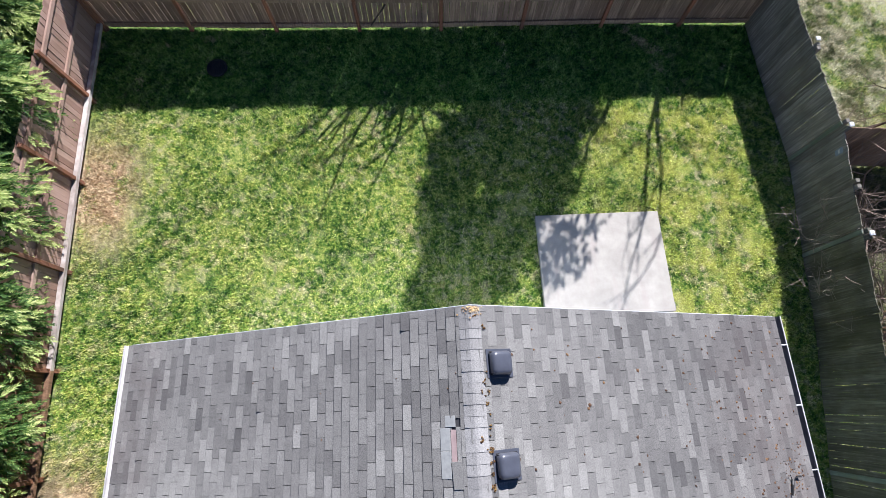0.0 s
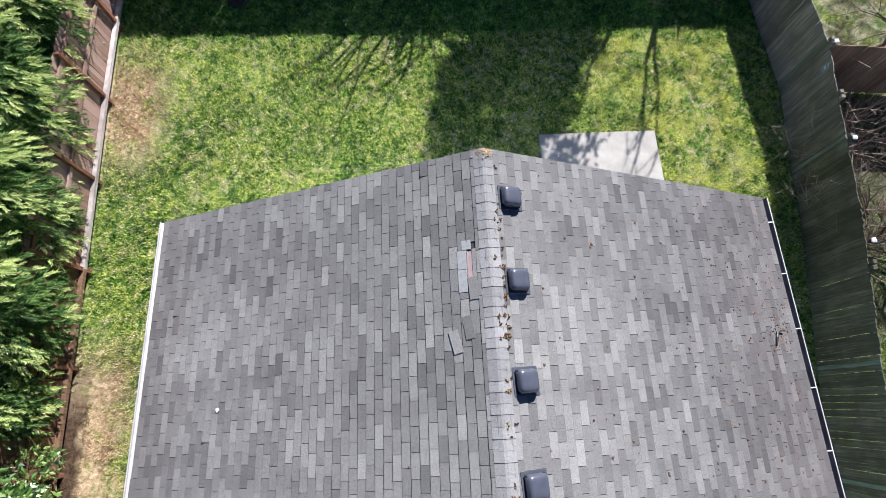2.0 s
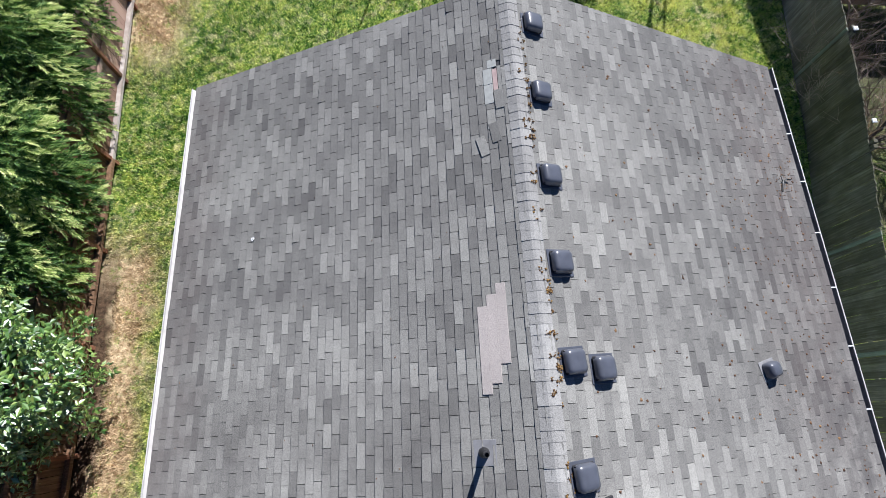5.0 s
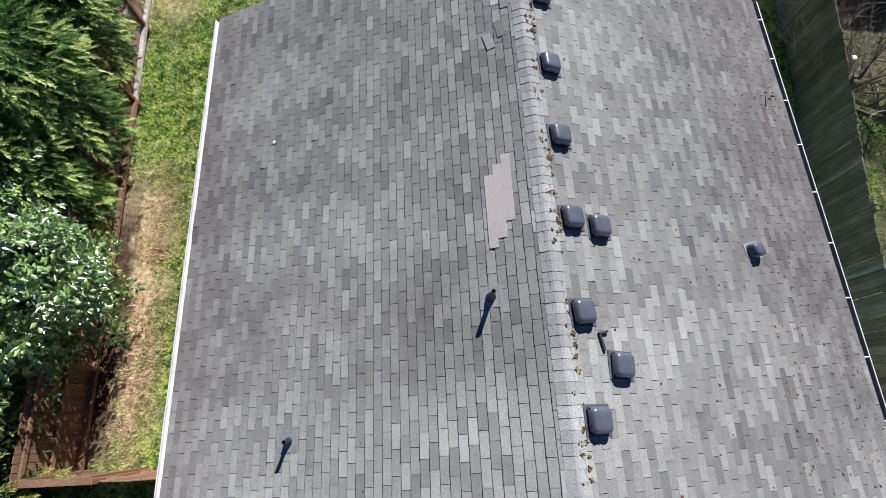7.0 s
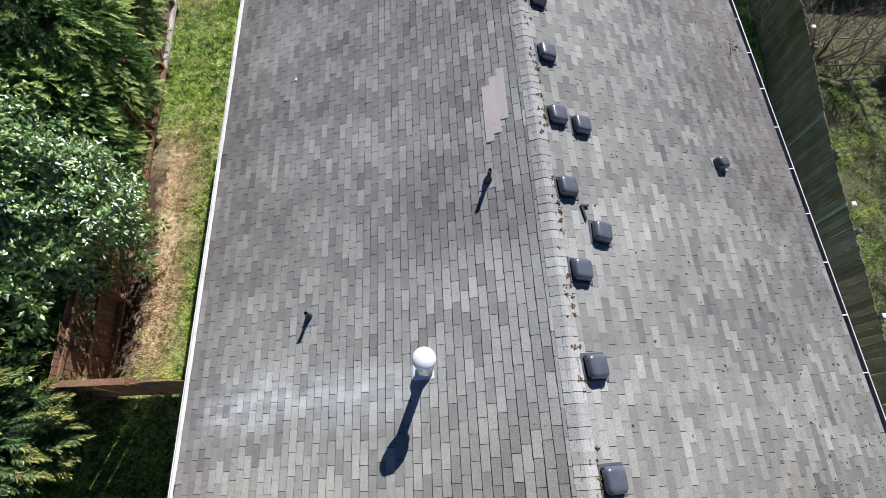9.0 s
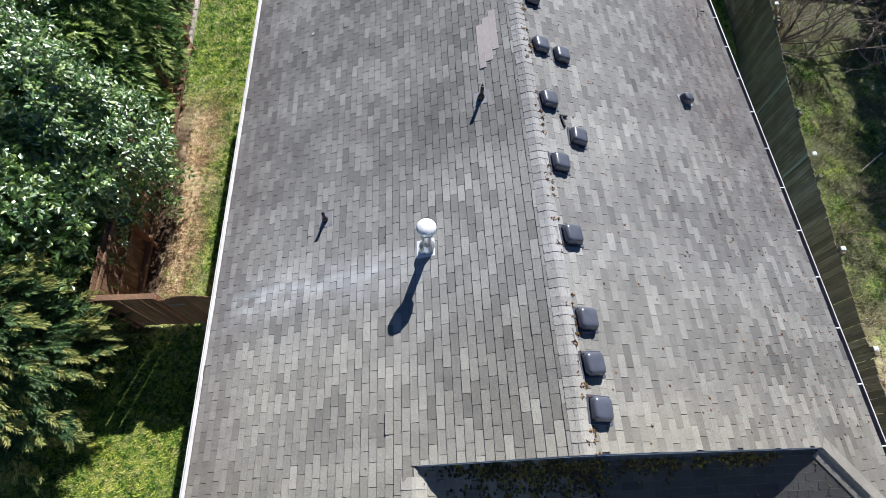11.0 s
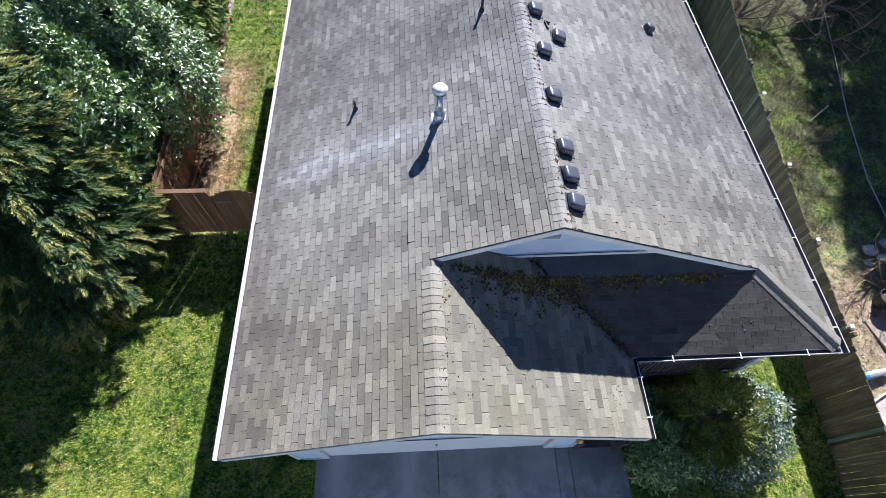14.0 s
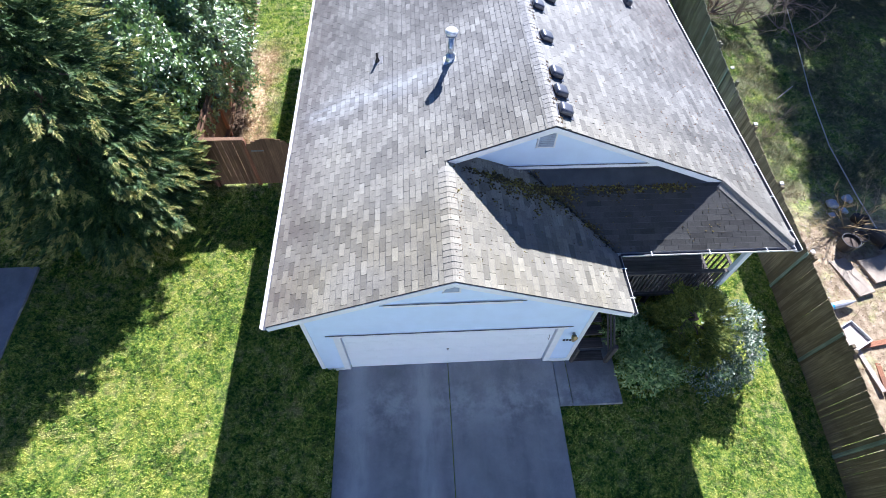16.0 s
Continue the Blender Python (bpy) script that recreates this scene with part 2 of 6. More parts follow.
    col = n.mix(front, col, n.mix(1.0, col, (0.77, 0.77, 0.51), "MULTIPLY"))
    col = n.mix(n.math("MULTIPLY", front, n.ramp(n.noise(2.6, 5, 0.7), (0.58, 0.0), (0.72, 0.45))), col, (0.56, 0.53, 0.22))
    # the neighbour's rough ground beyond the fence
    beyond = n.window(x, 8.75, 60, 0.25)
    wild = n.math("MULTIPLY", beyond, n.ramp(n.noise(0.9, 5, 0.65), (0.40, 0.12), (0.56, 0.85)))
    wild = n.math("MAXIMUM", wild, n.math("MULTIPLY", n.math("MULTIPLY", n.window(x, 8.5, 60, 0.3), n.window(y, -40, -9.6, 0.9)), n.ramp(n.noise(1.6, 4), (0.3, 0.6), (0.5, 0.95))))
    wild = n.math("MAXIMUM", wild, n.math("MULTIPLY", n.math("MULTIPLY", beyond, n.window(y, -0.6, 4.0, 0.6)), n.ramp(n.noise(1.9, 4), (0.32, 0.55), (0.5, 0.95))))
    col = n.mix(wild, col, n.mix(n.window(y, -40, -9.2, 0.8), n.ramp(n.noise(6, 4), (0.35, (0.09, 0.085, 0.05)), (0.7, (0.26, 0.23, 0.15))), n.ramp(n.noise(6, 4), (0.35, (0.26, 0.185, 0.125)), (0.7, (0.56, 0.43, 0.31)))))
    # sun-bleached turf behind the back corner
    col = n.mix(n.math("MULTIPLY", n.math("MULTIPLY", n.window(x, 8.8, 60, 0.2), n.window(y, 4.6, 60, 0.3)), n.ramp(n.noise(3.0, 5, 0.7), (0.46, 0.0), (0.62, 0.75))), col, (0.80, 0.74, 0.54))
    return col


M_SHINGLE = shingle_material("shingle_joined", True)
# porch slope: dark grey shingle with its cool shade put into the colour
M_DARK_SHADED = shingle_material("dark_shaded_shingle_joined", True, (0.108, 0.112, 0.120), (0.038, 0.039, 0.043))
M_DARK_SHADED_TAB = shingle_material("dark_shaded_shingle_piece", False, (0.108, 0.112, 0.120), (0.038, 0.039, 0.043))
M_TAB = shingle_material("shingle_piece", False)
M_CAP = shingle_material("ridge_shingle", False, (0.37, 0.365, 0.355), (0.20, 0.196, 0.19))
M_HIP = shingle_material("hip_shingle", False, (0.28, 0.275, 0.268), (0.215, 0.21, 0.205))
M_PATCH = shingle_material("repair_shingle", False, (0.43, 0.39, 0.37), (0.37, 0.335, 0.32))
M_WHITE = plain("white_trim_paint", (0.77, 0.80, 0.84), 0.45, 0, 0.10, 3.0, 0.05)
M_SIDING = plain("pale_siding_paint", (0.63, 0.76, 0.95), 0.55, 0, 0.08, 2.5, 0.08)
M_DOORPAINT = plain("garage_door_paint", (0.82, 0.86, 0.92), 0.45, 0, 0.05, 2.0, 0.05)
M_GUTTER = plain("white_gutter_metal", (0.66, 0.64, 0.63), 0.45, 0, 0.32, 4.0, 0.08)
M_GUTTER_IN = plain("shaded_gutter_lining", (0.075, 0.08, 0.10), 0.7, 0, 0.5, 4.0, 0.2)
M_EDGE = plain("worn_shingle_edge", (0.155, 0.152, 0.148), 0.9, 0, 0.3, 20)
M_FELT = plain("roof_felt", (0.05, 0.05, 0.055), 0.9, 0, 0.3)
M_PINK = plain("bare_underlay_red", (0.44, 0.33, 0.315), 0.85, 0, 0.3, 9)
M_GREENISH = plain("pale_green_shingle", (0.36, 0.37, 0.36), 0.85, 0, 0.25, 20)
M_VENT = plain("grey_vent_plastic", (0.085, 0.092, 0.118), 0.30, 0, 0.25, 7.0, 0.1)
M_VENTDARK = plain("vent_recess", (0.02, 0.02, 0.024), 0.7, 0, 0.2)
M_BLACK = plain("black_pipe_plastic", (0.018, 0.018, 0.02), 0.5, 0, 0.2)
M_LEAD = plain("grey_lead_boot", (0.26, 0.26, 0.275), 0.6, 0.1, 0.3, 12)
M_ZINC = plain("galvanised_steel", (0.62, 0.65, 0.70), 0.32, 0.85, 0.2, 9)
M_ZINCCAP = plain("pale_zinc_cap", (0.82, 0.83, 0.84), 0.45, 0.25, 0.08, 9)
M_DARKGAP = plain("dark_flashing", (0.10, 0.11, 0.13), 0.6, 0.2, 0.3)
M_BACKFENCE = wood_material("red_brown_fence_boards", (0.37, 0.265, 0.185), (0.20, 0.135, 0.09), (0.13, 0.095, 0.075))
M_LEFTFENCE = wood_material("cedar_fence_boards", (0.29, 0.175, 0.10), (0.165, 0.096, 0.058), (0.11, 0.066, 0.045), lit_north=True)
M_RIGHTFENCE = wood_material("grey_weathered_boards", (0.34, 0.32, 0.285), (0.17, 0.157, 0.135), (0.10, 0.092, 0.078), 0.10, algae=True)
M_POST = wood_material("red_fence_post", (0.34, 0.155, 0.085), (0.21, 0.095, 0.055))
M_RAIL = wood_material("bleached_rail", (0.62, 0.56, 0.52), (0.42, 0.36, 0.32), (0.16, 0.12, 0.10), 0, (2, 2, 30))
M_BATTEN = wood_material("green_batten", (0.20, 0.24, 0.19), (0.15, 0.18, 0.14), (0.09, 0.1, 0.08))
M_DECK = wood_material("grey_deck_boards", (0.15, 0.135, 0.125), (0.085, 0.075, 0.07), (0.05, 0.045, 0.04), 0, (1.5, 30, 30))
M_BARK = wood_material("bark", (0.16, 0.12, 0.09), (0.10, 0.075, 0.06))
M_TWIG = plain("dry_twig", (0.30, 0.24, 0.19), 0.85, 0, 0.5, 9)
M_THUJA = leaf_material("hedge_foliage", (0.022, 0.065, 0.014), (0.085, 0.18, 0.035), (0.30, 0.42, 0.10), 0.6, 0.3)
M_THUJA_TIP = leaf_material("hedge_new_growth", (0.30, 0.42, 0.10), (0.54, 0.64, 0.21), (0.78, 0.80, 0.38), 0.6, 0.35)
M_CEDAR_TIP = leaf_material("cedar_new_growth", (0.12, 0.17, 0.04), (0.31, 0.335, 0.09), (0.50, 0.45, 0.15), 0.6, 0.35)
M_CEDAR = leaf_material("cedar_foliage", (0.018, 0.050, 0.014), (0.060, 0.120, 0.034), (0.155, 0.215, 0.066), 0.6, 0.2)
M_LAUREL = leaf_material("glossy_leaf", (0.020, 0.062, 0.008), (0.085, 0.20, 0.022), (0.36, 0.47, 0.10), 0.45, 0.15, 0.6, 1.0)
M_CYPRESS = leaf_material("golden_shrub_foliage", (0.06, 0.10, 0.014), (0.17, 0.215, 0.03), (0.34, 0.35, 0.06), 0.6, 0.25)
M_RHODO = leaf_material("shrub_leaf", (0.07, 0.15, 0.045), (0.20, 0.31, 0.09), (0.42, 0.50, 0.20), 0.4, 0.2)
M_SILVER = leaf_material("grey_shrub_leaf", (0.05, 0.10, 0.055), (0.13, 0.19, 0.12), (0.60, 0.64, 0.52), 0.35, 0.2)
M_RUST = leaf_material("rusty_ridge_moss", (0.05, 0.028, 0.012), (0.11, 0.06, 0.022), (0.28, 0.17, 0.05), 0.9, 0.0)
M_MOSS = leaf_material("roof_moss", (0.030, 0.024, 0.011), (0.085, 0.062, 0.020), (0.30, 0.26, 0.040), 0.9, 0.0)
M_LICHEN = leaf_material("ochre_lichen", (0.30, 0.19, 0.09), (0.52, 0.36, 0.17), (0.66, 0.52, 0.30), 0.9, 0.0)
M_LITTER = leaf_material("dead_leaf", (0.06, 0.035, 0.022), (0.12, 0.065, 0.035), (0.25, 0.15, 0.07), 0.8, 0.0)

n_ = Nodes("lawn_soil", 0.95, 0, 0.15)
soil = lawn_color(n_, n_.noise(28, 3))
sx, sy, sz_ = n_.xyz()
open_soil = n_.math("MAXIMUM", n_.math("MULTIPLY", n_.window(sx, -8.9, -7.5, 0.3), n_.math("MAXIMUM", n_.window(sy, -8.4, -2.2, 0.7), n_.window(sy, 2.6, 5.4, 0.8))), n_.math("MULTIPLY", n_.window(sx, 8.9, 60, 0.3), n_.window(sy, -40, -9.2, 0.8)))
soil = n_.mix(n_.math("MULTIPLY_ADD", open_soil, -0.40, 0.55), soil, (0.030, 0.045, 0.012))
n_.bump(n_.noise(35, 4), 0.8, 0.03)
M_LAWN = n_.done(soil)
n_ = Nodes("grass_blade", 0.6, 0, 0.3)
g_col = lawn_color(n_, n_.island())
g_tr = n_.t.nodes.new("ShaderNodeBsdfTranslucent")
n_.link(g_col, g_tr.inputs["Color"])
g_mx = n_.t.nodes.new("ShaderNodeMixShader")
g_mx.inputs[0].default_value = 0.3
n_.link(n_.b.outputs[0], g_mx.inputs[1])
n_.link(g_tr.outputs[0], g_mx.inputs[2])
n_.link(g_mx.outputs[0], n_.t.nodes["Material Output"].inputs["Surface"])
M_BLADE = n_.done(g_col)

n_ = Nodes("driveway_concrete", 0.85, 0, 0.3)
cx, cy, cz = n_.xyz()
c_col = n_.ramp(n_.noise(1.3, 6, 0.6), (0.30, (0.185, 0.192, 0.205)), (0.52, (0.255, 0.263, 0.277)), (0.75, (0.35, 0.357, 0.37)))
# two worn wheel tracks, a pale scoured band before the door
wob = n_.math("ADD", cx, n_.math("MULTIPLY", n_.math("SUBTRACT", n_.noise(0.7, 3), 0.5), 0.5))
track = n_.math("MAXIMUM", n_.window(wob, -4.35, -4.0, 0.25), n_.window(wob, -2.75, -2.4, 0.25))
c_col = n_.mix(n_.math("MULTIPLY", track, n_.ramp(n_.noise(1.6, 5, 0.65, stretch=(2.0, 0.4, 1)), (0.30, 0.25), (0.56, 0.95))), c_col, (0.50, 0.505, 0.51))
c_col = n_.mix(n_.math("MULTIPLY", n_.window(cx, -2.0, 0.7, 0.1), n_.ramp(n_.noise(1.0, 4, 0.6, stretch=(1.7, 0.30, 1)), (0.42, 0.0), (0.62, 0.45))), c_col, (0.36, 0.365, 0.37))
c_col = n_.mix(n_.math("MULTIPLY", n_.window(cy, -15.95, -15.0, 0.35), n_.ramp(n_.noise(3.2, 5, 0.7), (0.42, 0.0), (0.60, 0.7))), c_col, (0.45, 0.455, 0.46))
c_col = n_.mix(n_.ramp(n_.noise(9, 5, 0.7), (0.55, 0.0), (0.78, 0.5)), c_col, (0.40, 0.40, 0.40))
c_col = n_.mix(n_.ramp(n_.noise(90, 2), (0.45, 0.0), (0.8, 0.4)), c_col, (0.09, 0.09, 0.09))
n_.bump(n_.noise(120, 3), 0.3, 0.003)
M_DRIVE = n_.done(c_col)
n_ = Nodes("patio_concrete", 0.85, 0, 0.3)
c_col = n_.ramp(n_.noise(1.4, 6, 0.65), (0.3, (0.30, 0.28, 0.245)), (0.55, (0.40, 0.375, 0.33)), (0.75, (0.49, 0.465, 0.415)))
c_col = n_.mix(n_.ramp(n_.noise(1.2, 4, 0.6, stretch=(4, 0.6, 1)), (0.52, 0.0), (0.72, 0.5)), c_col, (0.36, 0.31, 0.28))
n_.bump(n_.noise(110, 3), 0.3, 0.003)
M_PATIO = n_.done(c_col)


# ---- mesh helpers ----
def finish(ob_mesh, material, smooth=False):
    if material:
        ob_mesh.materials.append(material)
    ob_mesh.polygons.foreach_set("use_smooth", [smooth] * len(ob_mesh.polygons))
    return ob_mesh


def part(name, bm, material, parent=None, label="", m=None, smooth=False):
    """Links a bmesh as one mesh object, under a thing or a part."""
    me = bpy.data.meshes.new(name)
    bm.to_mesh(me)
    bm.free()
    ob = new(name, finish(me, material, smooth))
    if parent:
        ob.parent = parent
    if m is not None:
        ob.matrix_local = m
    return tagged(ob, label)


def piece(name, me, parent, m):
    """An object of its own on a shared mesh."""
    ob = new(name, me)
    ob.parent = parent
    ob.matrix_local = m
    return ob


def thing(name, label, category, group="", kind="", m=None):
    ob = new(name)
    ob.empty_display_size = 0.1
    if m is not None:
        ob.matrix_world = m
    return tagged(ob, label, category, group, kind)


def box(bm, x0, x1, y0, y1, z0, z1, bevel=0.0, m=None):
    r = bmesh.ops.create_cube(bm, size=1)
    v = r["verts"]
    for a in v:
        a.co = Vector(((x0 + x1) / 2 + a.co.x * (x1 - x0), (y0 + y1) / 2 + a.co.y * (y1 - y0), (z0 + z1) / 2 + a.co.z * (z1 - z0)))
    if bevel:
        e = list({e for a in v for e in a.link_edges})
        out = bmesh.ops.bevel(bm, geom=e, offset=bevel, segments=1, affect="EDGES")
        v = list({a for fc in out["faces"] for a in fc.verts} | {a for a in v if a.is_valid})
    if m is not None:
        bmesh.ops.transform(bm, matrix=m, verts=[a for a in v if a.is_valid])
    return v


def boxed(x0, x1, y0, y1, z0, z1, bevel=0.0, m=None):
    bm = bmesh.new()
    box(bm, x0, x1, y0, y1, z0, z1, bevel, m)
    return bm


def prism(bm, pts, d):
    """A polygon pushed along the vector d."""
    d = Vector(d)
    a = [bm.verts.new(Vector(p)) for p in pts]
    b = [bm.verts.new(Vector(p) + d) for p in pts]
    k = len(pts)
    bm.faces.new(a)
    bm.faces.new(b[::-1])
    for i in range(k):
        bm.faces.new((a[i], b[i], b[(i + 1) % k], a[(i + 1) % k]))
    bmesh.ops.recalc_face_normals(bm, faces=bm.faces)


def prismed(pts, d):
    bm = bmesh.new()
    prism(bm, pts, d)
    return bm


def tube(bm, path, radii, sides=8):
    """A round bar through the points of path, open-ended rings capped."""
    path = [Vector(p) for p in path]
    rings = []
    for i, p in enumerate(path):
        d = (path[min(i + 1, len(path) - 1)] - path[max(i - 1, 0)]).normalized()
        s = d.orthogonal().normalized()
        u = d.cross(s)
        r = radii[i] if isinstance(radii, (list, tuple)) else radii
        rings.append([bm.verts.new(p + (s * math.cos(6.2832 * k / sides) + u * math.sin(6.2832 * k / sides)) * r) for k in range(sides)])
    for a, b in zip(rings, rings[1:]):
        for k in range(sides):
            bm.faces.new((a[k], a[(k + 1) % sides], b[(k + 1) % sides], b[k]))
    bm.faces.new(rings[0][::-1])
    bm.faces.new(rings[-1])


def tubed(path, radii, sides=8):
    bm = bmesh.new()
    tube(bm, path, radii, sides)
    return bm


def lathe(profile, sides=20):
    """A turned shape from (radius, height) pairs."""
    bm = bmesh.new()
    rings = [[bm.verts.new((r * math.cos(6.2832 * k / sides), r * math.sin(6.2832 * k / sides), z)) for k in range(sides)] for r, z in profile]
    for a, b in zip(rings, rings[1:]):
        for k in range(sides):
            bm.faces.new((a[k], a[(k + 1) % sides], b[(k + 1) % sides], b[k]))
    bm.faces.new(rings[0][::-1])
    bm.faces.new(rings[-1])
    return bm


def mesh_np(name, verts, faces, material, smooth=False):
    """A mesh from numpy arrays; all faces have the same number of corners."""
    me = bpy.data.meshes.new(name)
    k = faces.shape[1]
    me.vertices.add(len(verts))
    me.vertices.foreach_set("co", np.ascontiguousarray(verts, dtype=np.float32).ravel())
    me.loops.add(faces.size)
    me.loops.foreach_set("vertex_index", np.ascontiguousarray(faces, dtype=np.int32).ravel())
    me.polygons.add(len(faces))
    me.polygons.foreach_set("loop_start", np.arange(0, faces.size, k, dtype=np.int32))
    me.update(calc_edges=True)
    me.validate()
    return finish(me, material, smooth)


# ---- the lie of the land ----
GX = [-16, -8.6, -5, 0, 5.5, 8.3, 14]
GY = [-26, -18, -14.5, -12, -8, -4, 0, 4, 8.5, 14]
GZ = [
    [-0.20, -0.25, -0.30, -0.35, -0.70, -1.20, -1.30],
    [0.05, 0.00, -0.10, -0.16, -0.50, -1.00, -1.10],
    [0.25, 0.15, 0.02, -0.07, -0.35, -0.72, -0.85],
    [0.30, 0.22, 0.15, 0.00, -0.30, -0.50, -0.60],
    [0.40, 0.33, 0.30, 0.10, -0.10, -0.30, -0.45],
    [0.55, 0.48, 0.42, 0.30, 0.10, -0.10, -0.25],
    [0.75, 0.67, 0.60, 0.60, 0.50, 0.38, 0.20],
    [1.00, 0.95, 0.85, 0.70, 0.68, 0.50, 0.40],
    [1.20, 1.15, 0.95, 0.78, 0.70, 0.60, 0.50],
    [1.25, 1.20, 1.00, 0.80, 0.72, 0.62, 0.52],
]
GZA = np.array(GZ)


def land_np(x, y):
    x = np.clip(np.asarray(x, float), GX[0], GX[-1])
    y = np.clip(np.asarray(y, float), GY[0], GY[-1])
    i = np.clip(np.searchsorted(GX, x) - 1, 0, len(GX) - 2)
    j = np.clip(np.searchsorted(GY, y) - 1, 0, len(GY) - 2)
    gx, gy = np.array(GX), np.array(GY)
    u, v = (x - gx[i]) / (gx[i + 1] - gx[i]), (y - gy[j]) / (gy[j + 1] - gy[j])
    return (GZA[j, i] * (1 - u) + GZA[j, i + 1] * u) * (1 - v) + (GZA[j + 1, i] * (1 - u) + GZA[j + 1, i + 1] * u) * v


def land(x, y):
    return float(land_np(x, y))


def drive_z(y):
    return -0.07 - 0.025 * (-14.45 - y)


def axis_steps(lo, hi, fine, far):
    inner = np.arange(lo, hi + fine / 2, fine)
    out = [lo - d for d in (2, 6, 14, 30, 70, 160, far)][::-1]
    return np.concatenate([out, inner, [hi + d for d in (2, 6, 14, 30, 70, 160, far)]])


ax, ay = axis_steps(-20, 18, 0.3, 900), axis_steps(-24, 14, 0.3, 900)
mx, my = np.meshgrid(ax, ay)
mz = land_np(mx, my)
bumps = np.array([noise.noise((a * 0.9, b * 0.9, 3)) * 0.03 + noise.noise((a * 3, b * 3, 7)) * 0.012 for a, b in zip(mx.ravel(), my.ravel())]).reshape(mx.shape)
mz = mz + bumps
under = (mx > -4.9) & (mx < 0.9) & (my < -14.2)
mz = np.where(under, np.minimum(mz, -0.07 - 0.025 * (-14.45 - my) - 0.06), mz)
nx_, ny_ = len(ax), len(ay)
idx = np.arange(nx_ * ny_).reshape(ny_, nx_)
quads = np.stack([idx[:-1, :-1], idx[:-1, 1:], idx[1:, 1:], idx[1:, :-1]], -1).reshape(-1, 4)
ground = new("ground", mesh_np("ground", np.stack([mx, my, mz], -1).reshape(-1, 3), quads, M_LAWN, True))
tagged(ground, "patchy spring lawn with straw and bare earth along the hedge", "lawn", kind="structure")

# ---- the house ----
PITCH = 0.4176
COS, SIN = 1 / math.sqrt(1 + PITCH * PITCH), PITCH / math.sqrt(1 + PITCH * PITCH)
RIDGE_Z, EAVE_X, EAVE_Z = 5.62, 5.52, 3.315
EAVE_R, EAVE_RZ = 5.35, 5.62 - 5.35 * PITCH
GAR_X, GAR_E, GAR_Z = -2.03, 1.52, 5.62 - 2.03 * PITCH
FRONT, GABLE, PORCH = -14.84, -12.10, -13.46
HIP_X = 3.99
WALL_F, WALL_G = -14.45, -11.75
EXPO, TAB = 0.127, 0.305

house = thing("house", "single-storey house with a weathered grey shingle roof and pale walls", "house")


def slope_matrix(origin, along, up):
    """Plane axes: x along the eave, y up the slope, z out of the roof."""
    a, u = Vector(along).normalized(), Vector(up).normalized()
    n = a.cross(u)
    m = Matrix((a, u, n)).transposed().to_4x4()
    m.translation = Vector(origin)
    return m


def tab_corners(u0, u1, v0, lift, skew, thick=0.0115, top=99.0):
    """Corners of one tab lying on the course below, with a narrow worn strip at its lower edge."""
    v1 = min(v0 + EXPO + 0.012, top)
    lo, hi = thick + lift, 0.0035
    return [(u0, v0 + skew, 0.002), (u1, v0 - skew, 0.002), (u1, v1, 0.0), (u0, v1, 0.0), (u0, v0 + skew, lo), (u1, v0 - skew, lo + lift * 0.5), (u1, v1, hi), (u0, v1, hi), (u0, v0 + skew + 0.0035, lo - 0.0002), (u1, v0 - skew + 0.0035, lo + lift * 0.5 - 0.0002)]


TAB_FACES = [(8, 9, 6, 7), (4, 5, 9, 8), (0, 1, 5, 4), (1, 2, 6, 5), (3, 0, 4, 7)]


def dark_edges(me):
    """Gives the lower rim of each tab its bare asphalt."""
    me.materials.append(M_EDGE)
    k = len(me.polygons) // 5
    me.polygons.foreach_set("material_index", [0, 1, 1, 0, 0] * k)
    return me


